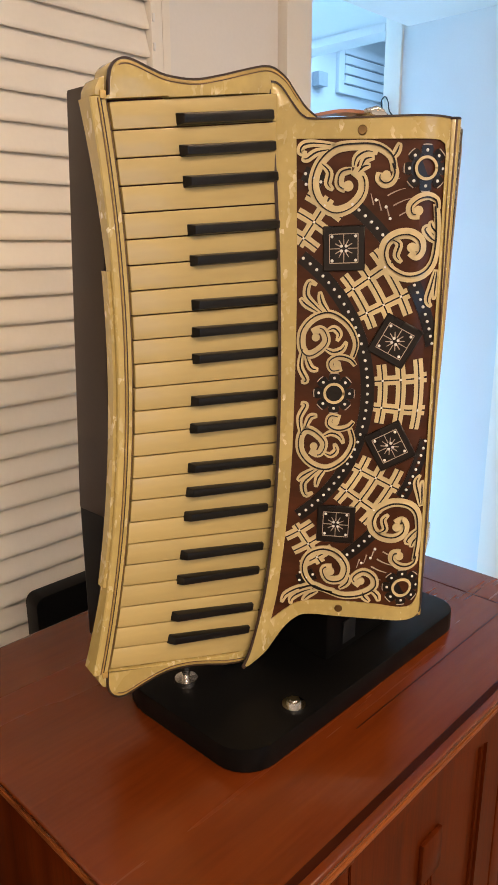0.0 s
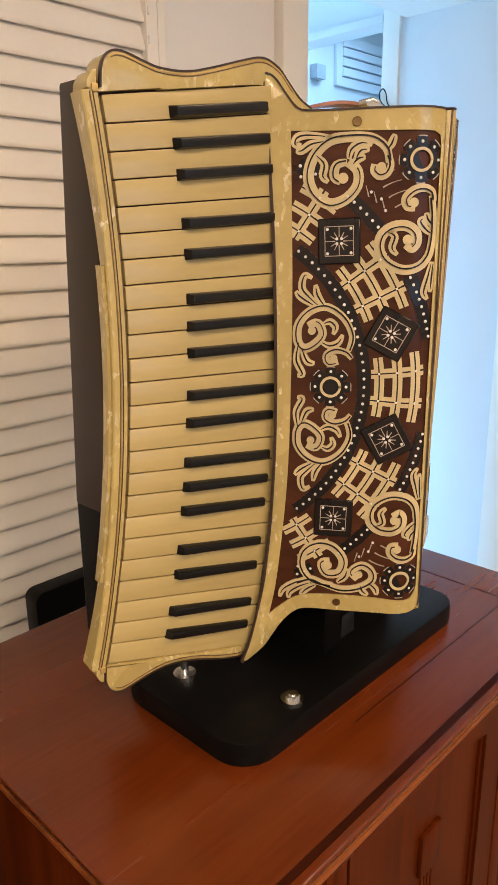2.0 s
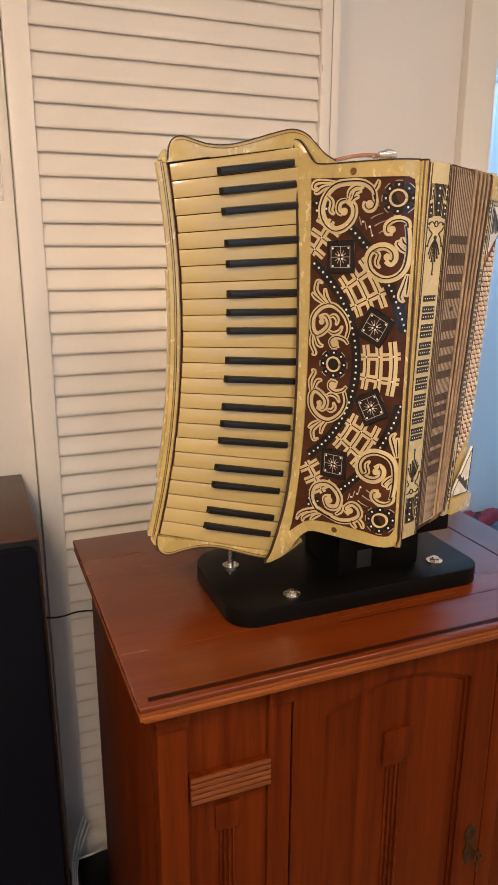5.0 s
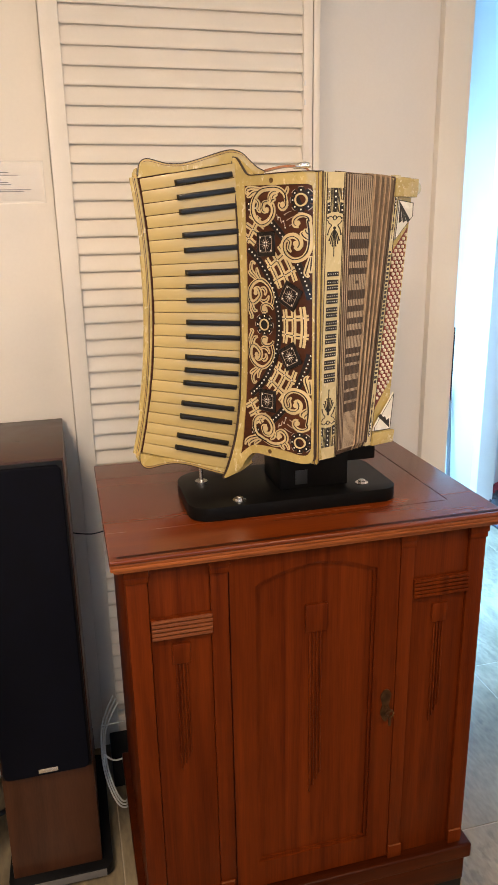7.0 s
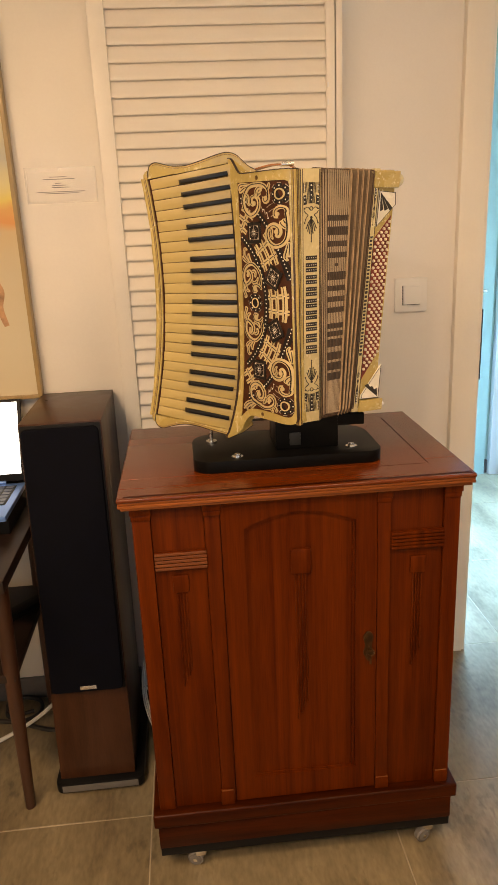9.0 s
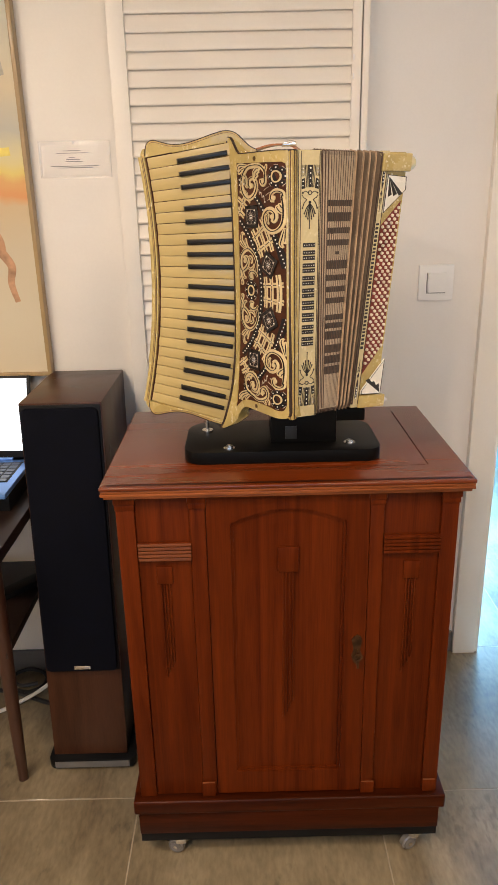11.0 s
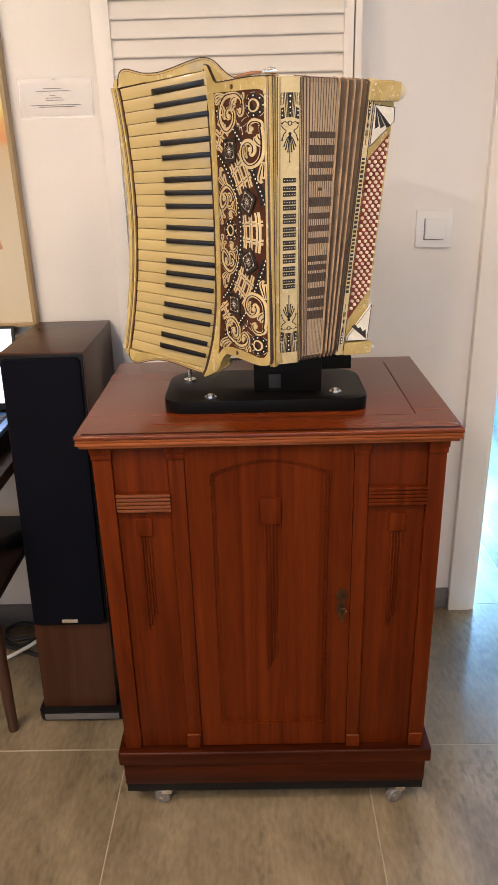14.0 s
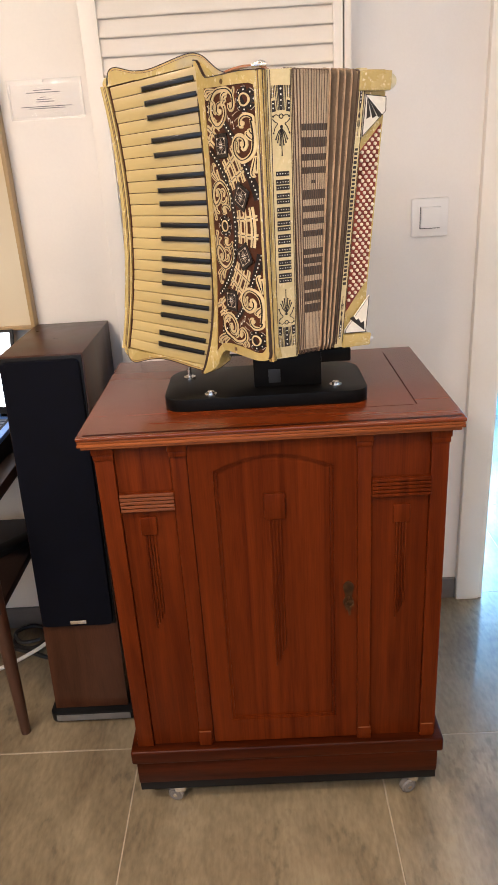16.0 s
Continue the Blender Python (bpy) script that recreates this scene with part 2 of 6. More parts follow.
M["screen"] = material("lit_screen", (0.8, 0.85, 0.9), 0.2, vary=0.01, scale=2, bump=0, emit=((0.93, 0.97, 1.0), 1.6))
M["key_blue"] = material("laptop_key", (0.02, 0.03, 0.07), 0.4, vary=0.1, scale=20)
M["caster_tyre"] = material("clear_grey_tyre", (0.15, 0.14, 0.13), 0.15, vary=0.1, scale=20, coat=0.6, bump=0)
M["white_plastic"] = material("white_plastic", (0.80, 0.79, 0.77), 0.35, vary=0.02, scale=6)
M["block_grey"] = material("grey_block_finish", (0.020, 0.021, 0.022), 0.35, vary=0.2, scale=30, metal=0.3)
M["pale_grey"] = material("pale_grey_plastic", (0.40, 0.44, 0.47), 0.5, vary=0.1, scale=20)
M["slot_grey"] = material("slot_shade_grey", (0.22, 0.24, 0.25), 0.6, vary=0.1, scale=20)
M["paper"] = material("white_paper", (0.81, 0.77, 0.70), 0.6, vary=0.03, scale=12)
M["ink"] = material("grey_ink", (0.15, 0.15, 0.155), 0.6, vary=0.1, scale=40)
M["cable_black"] = material("black_cable", (0.012, 0.012, 0.013), 0.45, vary=0.1, scale=30)
M["cable_white"] = material("white_cable", (0.7, 0.69, 0.66), 0.4, vary=0.06, scale=30)
M["frame_wood"] = material("pale_frame", (0.38, 0.26, 0.115), 0.4, vary=0.2, scale=10, fine=80, stretch=(2, 2, 0.3), coat=0.2)
M["hall_wall"] = material("hall_wall_paint", (0.70, 0.725, 0.725), 0.5, vary=0.03, scale=3, fine=180, bump=0.05)
M["teal"] = material("teal_door_paint", (0.36, 0.57, 0.53), 0.4, vary=0.06, scale=5, fine=100)
M["mat"] = material("dark_grey_doormat", (0.05, 0.055, 0.065), 0.95, vary=0.3, scale=60, fine=400, bump=0.5, dist=0.003)
M["shoe_grey"] = material("grey_shoe_mesh", (0.036, 0.033, 0.032), 0.8, vary=0.4, scale=60, fine=300, bump=0.3)
M["shoe_red"] = material("red_shoe_cloth", (0.28, 0.02, 0.025), 0.7, vary=0.3, scale=50, fine=300, bump=0.3)
M["coat_dark"] = material("dark_coat_cloth", (0.03, 0.034, 0.05), 0.9, vary=0.3, scale=30, fine=300, bump=0.3)
M["coat_jeans"] = material("pale_denim", (0.24, 0.31, 0.39), 0.9, vary=0.3, scale=14, fine=300, bump=0.3)
M["coat_grey"] = material("grey_blue_coat_cloth", (0.22, 0.26, 0.30), 0.85, vary=0.25, scale=20, fine=300, bump=0.3)
M["coat_brown"] = material("brown_coat_cloth", (0.10, 0.075, 0.055), 0.9, vary=0.3, scale=20, fine=300, bump=0.3)

glass = bpy.data.materials.new("clear_film")
glass.use_nodes = True
gb = glass.node_tree.nodes["Principled BSDF"]
gb.inputs["Roughness"].default_value, gb.inputs["Transmission Weight"].default_value, gb.inputs["IOR"].default_value = 0.08, 1.0, 1.2
M["film"] = glass

# ---- building helpers ----
world_of = {}


def bm_new():
    return bmesh.new()


def box(bm, x0, x1, y0, y1, z0, z1):
    vs = [bm.verts.new((x, y, z)) for x in (x0, x1) for y in (y0, y1) for z in (z0, z1)]
    for f in ((0, 1, 3, 2), (4, 6, 7, 5), (0, 4, 5, 1), (2, 3, 7, 6), (0, 2, 6, 4), (1, 5, 7, 3)):
        bm.faces.new([vs[k] for k in f])
    return bm


def bevel(bm, w, seg=2):
    bm.normal_update()
    sharp = [e for e in bm.edges if len(e.link_faces) == 2 and abs(e.link_faces[0].normal.dot(e.link_faces[1].normal)) < 0.94]
    bmesh.ops.bevel(bm, geom=sharp, offset=w, segments=seg, affect="EDGES", profile=0.6, clamp_overlap=True)
    return bm


def rbox(x0, x1, y0, y1, z0, z1, w=0.002, seg=2):
    return bevel(box(bm_new(), x0, x1, y0, y1, z0, z1), w, seg)


def prism(bm, pts, c0, c1):
    """A polygon in the first two axes, drawn out along the third."""
    lo = [bm.verts.new((p[0], p[1], c0)) for p in pts]
    hi = [bm.verts.new((p[0], p[1], c1)) for p in pts]
    bm.faces.new(lo[::-1]), bm.faces.new(hi)
    for k in range(len(pts)):
        j = (k + 1) % len(pts)
        bm.faces.new((lo[k], lo[j], hi[j], hi[k]))
    return bm


def strip(bm, left, right, c0, c1):
    """A band between two rows of points, with thickness."""
    q = [[bm.verts.new((*p, c)) for p in row] for row in (left, right) for c in (c0, c1)]
    for k in range(len(left) - 1):
        for a, b in ((0, 1), (1, 3), (3, 2), (2, 0)):
            bm.faces.new((q[a][k], q[a][k + 1], q[b][k + 1], q[b][k]))
    for k in (0, -1):
        bm.faces.new((q[0][k], q[1][k], q[3][k], q[2][k]))
    return bm


def ribbon(bm, pts, width, c0, c1):
    """A band along a line of points; width is a number or a function of 0..1."""
    n = len(pts)
    left, right = [], []
    for k, (x, y) in enumerate(pts):
        a, b = pts[max(0, k - 1)], pts[min(n - 1, k + 1)]
        dx, dy = b[0] - a[0], b[1] - a[1]
        d = math.hypot(dx, dy) or 1
        w = (width(k / (n - 1)) if callable(width) else width) / 2
        left.append((x - dy / d * w, y + dx / d * w))
        right.append((x + dy / d * w, y - dx / d * w))
    return strip(bm, left, right, c0, c1)


def plate(outer, holes, c0, c1):
    """A flat plate with holes."""
    bm = bm_new()
    edges = []
    for loop in (outer, *holes):
        vs = [bm.verts.new((p[0], p[1], c0)) for p in loop]
        edges += [bm.edges.new((vs[k], vs[(k + 1) % len(vs)])) for k in range(len(vs))]
    bmesh.ops.triangle_fill(bm, use_beauty=True, use_dissolve=False, edges=edges)
    r = bmesh.ops.extrude_face_region(bm, geom=bm.faces[:])
    bmesh.ops.translate(bm, vec=(0, 0, c1 - c0), verts=[g for g in r["geom"] if isinstance(g, bmesh.types.BMVert)])
    return bm


def tube(bm, pts, r, seg=10):
    """A round rod along points; r is a number or a row of radii."""
    rings = []
    n = len(pts)
    pts = [Vector(p) for p in pts]
    for k, p in enumerate(pts):
        d = (pts[min(n - 1, k + 1)] - pts[max(0, k - 1)]).normalized()
        side = d.cross(Vector((0, 0, 1)) if abs(d.z) < 0.9 else Vector((1, 0, 0))).normalized()
        up = d.cross(side)
        rr = r[k] if isinstance(r, (list, tuple)) else r
        rings.append([bm.verts.new(p + side * rr * cos(2 * pi * j / seg) + up * rr * sin(2 * pi * j / seg)) for j in range(seg)])
    for a, b in zip(rings, rings[1:]):
        for j in range(seg):
            bm.faces.new((a[j], a[(j + 1) % seg], b[(j + 1) % seg], b[j]))
    bm.faces.new(rings[0][::-1]), bm.faces.new(rings[-1])
    return bm


def ring(bm, x, y, r0, r1, c0, c1, seg=28):
    pts = [(cos(2 * pi * k / seg), sin(2 * pi * k / seg)) for k in range(seg + 1)]
    return strip(bm, [(x + r0 * a, y + r0 * b) for a, b in pts], [(x + r1 * a, y + r1 * b) for a, b in pts], c0, c1)


def disc(bm, x, y, r, c0, c1, seg=12):
    return prism(bm, [(x + r * cos(2 * pi * k / seg), y + r * sin(2 * pi * k / seg)) for k in range(seg)], c0, c1)


def shear(bm, x=0.0, y=0.0, z0=0.0):
    """Leans a mesh along x and y with its height over z0."""
    for v in bm.verts:
        v.co.x += x * (v.co.z - z0)
        v.co.y += y * (v.co.z - z0)
    return bm


def upright(bm, y):
    """Sets a mesh drawn on the ground upright, its third axis pointing forward from y."""
    for v in bm.verts:
        v.co = (v.co.x, y - v.co.z, v.co.y)
    return bm


def mesh_of(name, bm, mat, smooth=38):
    bmesh.ops.remove_doubles(bm, verts=bm.verts, dist=1e-6)
    bmesh.ops.recalc_face_normals(bm, faces=bm.faces)
    me = bpy.data.meshes.new(name)
    bm.to_mesh(me)
    bm.free()
    me.materials.append(M[mat])
    if smooth:
        me.polygons.foreach_set("use_smooth", [True] * len(me.polygons))
        me.set_sharp_from_angle(angle=radians(smooth))
    return me


def thing(name, at, label, category, group="", kind=""):
    """An Empty at the base of a thing."""
    ob = new(name)
    ob.matrix_basis = pose(*at)
    ob.empty_display_size = 0.05
    world_of[ob] = pose(*at)
    return tagged(ob, label, category, group, kind)


def put(name, me, parent=None, m=None, label=""):
    """A mesh at a place in the world, under its thing."""
    ob = new(name, me)
    m = m if m is not None else Matrix()
    if parent:
        ob.parent = parent
        ob.matrix_parent_inverse = world_of[parent].inverted()
    ob.matrix_basis = m
    world_of[ob] = m
    return tagged(ob, label)


def part(name, bm, mat, parent=None, label="", m=None, smooth=38):
    return put(name, mesh_of(name, bm, mat, smooth), parent, m, label)


def solid(name, bm, mat, label, category="", group="", kind="", m=None):
    """A thing of one mesh."""
    return tagged(part(name, bm, mat, None, label, m), label, category, group, kind)


def axes(o, u, w):
    """A frame with u to the right, w upward and the third axis outward."""
    u = Vector(u).normalized()
    n = u.cross(Vector(w)).normalized()
    w = n.cross(u)
    m = Matrix((u, w, n)).transposed().to_4x4()
    m.translation = Vector(o)
    return m


def smooth_line(pts, n=6, closed=False):
    """A Catmull-Rom line through points."""
    out, k = [], len(pts)
    for i in range(k if closed else k - 1):
        p = [pts[(i + d) % k] if closed else pts[min(max(i + d, 0), k - 1)] for d in (-1, 0, 1, 2)]
        for s in range(n):
            t = s / n
            out.append(tuple(0.5 * (2 * p[1][c] + (p[2][c] - p[0][c]) * t + (2 * p[0][c] - 5 * p[1][c] + 4 * p[2][c] - p[3][c]) * t * t
                                    + (3 * p[1][c] - p[0][c] - 3 * p[2][c] + p[3][c]) * t ** 3) for c in range(len(pts[0]))))
    if not closed:
        out.append(tuple(pts[-1]))
    return out


# ---- the room ----
X0, X1, Y0, Y1, TOP = -2.0, 2.2, -2.7, 1.08, 2.5
DOOR_L, DOOR_R, DOOR_T, HALL_Y = 1.297, 2.2, 2.105, 1.395
HX0, HX1, HY1 = 0.9, 2.2, 2.75
SX1, SY0, SY1 = 4.2, 1.3, 2.46

solid("wall_north", box(bm_new(), X0 - 0.1, DOOR_L, Y1, HALL_Y, 0, TOP), "wall", "white painted wall behind the cabinet", "wall", kind="structure")
solid("wall_north_lintel", box(bm_new(), DOOR_L, DOOR_R, Y1, HALL_Y, DOOR_T, TOP), "wall", "white wall over the doorway", "wall", kind="structure")
solid("wall_west", box(bm_new(), X0 - 0.1, X0, Y0, Y1, 0, TOP), "wall", "white painted side wall", "wall", kind="structure")
solid("wall_east", box(bm_new(), X1, X1 + 0.1, Y0, SY0, 0, TOP), "hall_wall", "white painted side wall running on into the hall", "wall", kind="structure")
solid("wall_south", plate([(X0 - 0.1, 0), (X1 + 0.1, 0), (X1 + 0.1, TOP), (X0 - 0.1, TOP)], [[(-0.35, 0.9), (1.05, 0.9), (1.05, 2.2), (-0.35, 2.2)]], 0, 0.1),
      "wall", "white painted rear wall with a window opening", "wall", kind="structure", m=Matrix(((1, 0, 0, 0), (0, 0, -1, Y0), (0, 1, 0, 0), (0, 0, 0, 1))))
win = thing("window_1", (0.35, Y0, 0.9), "white framed window in the rear wall", "window", kind="structure")
for wb in ((-0.35, -0.29, 0.9, 2.2), (0.99, 1.05, 0.9, 2.2), (-0.29, 0.99, 0.9, 0.96), (-0.29, 0.99, 2.14, 2.2), (0.325, 0.375, 0.96, 2.14)):
    part("window_frame", rbox(wb[0], wb[1], Y0 - 0.08, Y0 - 0.02, wb[2], wb[3], 0.003), "door_paint", win)
solid("ceiling", box(bm_new(), X0 - 0.1, X1 + 0.1, Y0 - 0.1, Y1, TOP, TOP + 0.1), "ceiling", "white plastered ceiling", "ceiling", kind="structure")
# hall and the cloakroom beyond it
solid("ceiling_hall", box(bm_new(), HX0 - 0.1, SX1 + 0.1, HALL_Y, HY1 + 0.1, TOP, TOP + 0.1), "ceiling", "white hall ceiling", "ceiling", kind="structure")
solid("wall_hall_west", box(bm_new(), HX0 - 0.1, HX0, HALL_Y, HY1, 0, TOP), "hall_wall", "white hall wall", "wall", kind="structure")
solid("wall_hall_end", box(bm_new(), HX0 - 0.1, HX1 + 0.08, HY1, HY1 + 0.1, 0, TOP), "teal", "pale teal wall at the end of the hall", "wall", kind="structure")
OP0, OP1, OPT = 1.46, 2.25, 2.115
solid("wall_hall_east", plate([(HALL_Y - 0.095, 0), (OP0, 0), (OP0, OPT), (OP1, OPT), (OP1, 0), (HY1, 0), (HY1, TOP), (HALL_Y - 0.095, TOP)], [], 0, 0.08),
      "hall_wall", "white hall wall with an open doorway", "wall", kind="structure", m=Matrix(((0, 0, 1, HX1), (1, 0, 0, 0), (0, 1, 0, 0), (0, 0, 0, 1))))
solid("wall_cloakroom_north", box(bm_new(), HX1 + 0.08, SX1, SY1, SY1 + 0.1, 0, TOP), "hall_wall", "white cloakroom wall", "wall", kind="structure")
solid("wall_cloakroom_east", box(bm_new(), SX1, SX1 + 0.1, SY0, SY1 + 0.1, 0, TOP), "hall_wall", "white cloakroom wall", "wall", kind="structure")
solid("wall_cloakroom_south", box(bm_new(), X1 + 0.1, SX1 + 0.1, SY0 - 0.1, SY0, 0, TOP), "hall_wall", "white cloakroom wall", "wall", kind="structure")

# casing of the doorway: two steps, and the far frame of the cloakroom doorway
casing = thing("door_casing", (DOOR_L, Y1, 0), "white lacquered casing round the doorway", "door casing", kind="structure")
part("jamb_left", rbox(1.222, DOOR_L, 1.055, Y1 + 0.002, 0, 2.18, 0.003), "door_paint", casing)
part("lining_left", rbox(DOOR_L - 0.004, DOOR_L + 0.012, 1.062, HALL_Y, 0, DOOR_T, 0.002), "door_paint", casing)
part("head", rbox(DOOR_L + 0.001, DOOR_R, 1.055, Y1 + 0.002, DOOR_T, 2.18, 0.003), "door_paint", casing)
part("strike_plate", rbox(DOOR_L + 0.0125, DOOR_L + 0.0135, 1.058, 1.066, 0.96, 1.175, 0.0003), "cable_black", casing, "dark metal strike plate")
side_door = thing("side_door", (X1, 0.5, 0), "white lacquered door in the side wall, closed", "door", kind="structure")
part("jamb", rbox(X1 - 0.016, X1 + 0.001, 0.925, 1.005, 0, 2.16, 0.003), "door_paint", side_door)
part("jamb", rbox(X1 - 0.016, X1 + 0.001, 0.02, 0.10, 0, 2.16, 0.003), "door_paint", side_door)
part("head", rbox(X1 - 0.016, X1 + 0.001, 0.10, 0.925, 2.08, 2.16, 0.003), "door_paint", side_door)
part("leaf", rbox(X1 - 0.008, X1 + 0.001, 0.103, 0.922, 0.008, 2.078, 0.002), "door_paint", side_door)
part("door_handle", tube(bm_new(), [(X1 - 0.008, 0.17, 1.04), (X1 - 0.055, 0.17, 1.04), (X1 - 0.055, 0.28, 1.04)], 0.008, 10), "chrome", side_door, "steel lever handle")
casing2 = thing("cloakroom_casing", (HX1, OP0, 0), "white casing round the cloakroom opening", "door casing", kind="structure")
part("jamb_near", rbox(HX1 - 0.012, HX1 + 0.085, OP0 - 0.05, OP0 + 0.012, 0, OPT + 0.05, 0.003), "door_paint", casing2)
part("jamb_far", rbox(HX1 - 0.012, HX1 + 0.085, OP1 - 0.012, OP1 + 0.05, 0, OPT + 0.05, 0.003), "door_paint", casing2)
part("head", rbox(HX1 - 0.012, HX1 + 0.085, OP0 + 0.013, OP1 - 0.013, OPT - 0.012, OPT + 0.014, 0.003), "hall_wall", casing2)

for nm, b in (("baseboard_north", (0.8730, 1.221, Y1 - 0.012, Y1, 0, 0.075)), ("baseboard_north_left", (X0, 0.2, 1.018, 1.03, 0, 0.075)),
              ("baseboard_hall_end", (HX0, HX1, HY1 - 0.012, HY1, 0, 0.08)), ("baseboard_hall_east", (HX1 - 0.012, HX1, OP1 + 0.052, HY1 - 0.013, 0, 0.08)),
              ("baseboard_hall_west", (HX0, HX0 + 0.012, HALL_Y, HY1 - 0.013, 0, 0.08)), ("baseboard_cloakroom", (HX1 + 0.09, SX1, SY1 - 0.012, SY1, 0, 0.08))):
    solid(nm, rbox(*b, 0.002), "skirting", "dark grey tile skirting along the wall", "baseboard", kind="structure")

# white panelling left of the louvred door
solid("wall_panel", rbox(X0, 0.2296, 1.03, Y1 + 0.004, 0, TOP, 0.001), "door_paint", "white lacquered wall panel", "wall panel", kind="structure")


# ---- louvred closet door ----
def louvred_door():
    d = thing("louvred_door", (0.54, 1.0, 0.03), "white lacquered louvred closet door, closed", "door", kind="structure")
    x0, x1, y0, y1 = 0.231, 0.8520, 1.0, 1.03
    part("stile", rbox(x0, x0 + 0.042, y0, y1, 0.03, 2.3, 0.002), "door_paint", d)
    part("stile", rbox(x1 - 0.023, x1, y0, y1, 0.03, 2.3, 0.002), "door_paint", d)
    part("rail", rbox(x0 + 0.042, x1 - 0.023, y0 + 0.001, y1, 0.03, 0.12, 0.002), "door_paint", d)
    part("rail", rbox(x0 + 0.042, x1 - 0.023, y0 + 0.001, y1, 2.2, 2.3, 0.002), "door_paint", d)
    part("backing", box(bm_new(), x0 + 0.02, x1 - 0.02, y1 + 0.001, y1 + 0.006, 0.05, 2.28), "door_paint", d)
    bm = prism(bm_new(), [(-0.0064, -0.0202), (-0.0020, -0.0203), (0.0010, -0.0020), (0.0072, 0.0235), (0.0030, 0.0238), (0.0005, 0.0120), (-0.0022, 0.0030), (-0.0044, -0.0035), (-0.0063, -0.0090), (-0.0078, -0.0140), (-0.0080, -0.0180)], x0 + 0.040, x1 - 0.021)
    me = mesh_of("slat", bm, "door_paint", 40)
    turn = Matrix(((0, 0, 1, 0), (1, 0, 0, 0), (0, 1, 0, 0), (0, 0, 0, 1)))
    z = 1.729 + 0.0405 * 11
    while z > 0.13:
        put("slat", me, d, Matrix.Translation((0, y0 + 0.014, z + 0.0215)) @ turn)
        z -= 0.0405
    # white blocks stand in for the light caught at two slat ends
    for hz in (1.787, 1.745):
        part("catch", rbox(x1 - 0.021, x1 - 0.017, y0 - 0.003, y0 + 0.001, hz - 0.006, hz + 0.006, 0.001), "white_plastic", d, "small white block painted as a slat-end glint")


louvred_door()
solid("closet_frame", rbox(0.8555, 0.872, 1.004, Y1 + 0.003, 0, 2.36, 0.002), "door_paint", "white closet frame beside the louvred door", "door frame", kind="structure")
solid("closet_back", box(bm_new(), 0.229, 0.852, 1.045, Y1 - 0.002, 0, 2.36), "door_paint", "white closet interior", "closet", kind="structure")


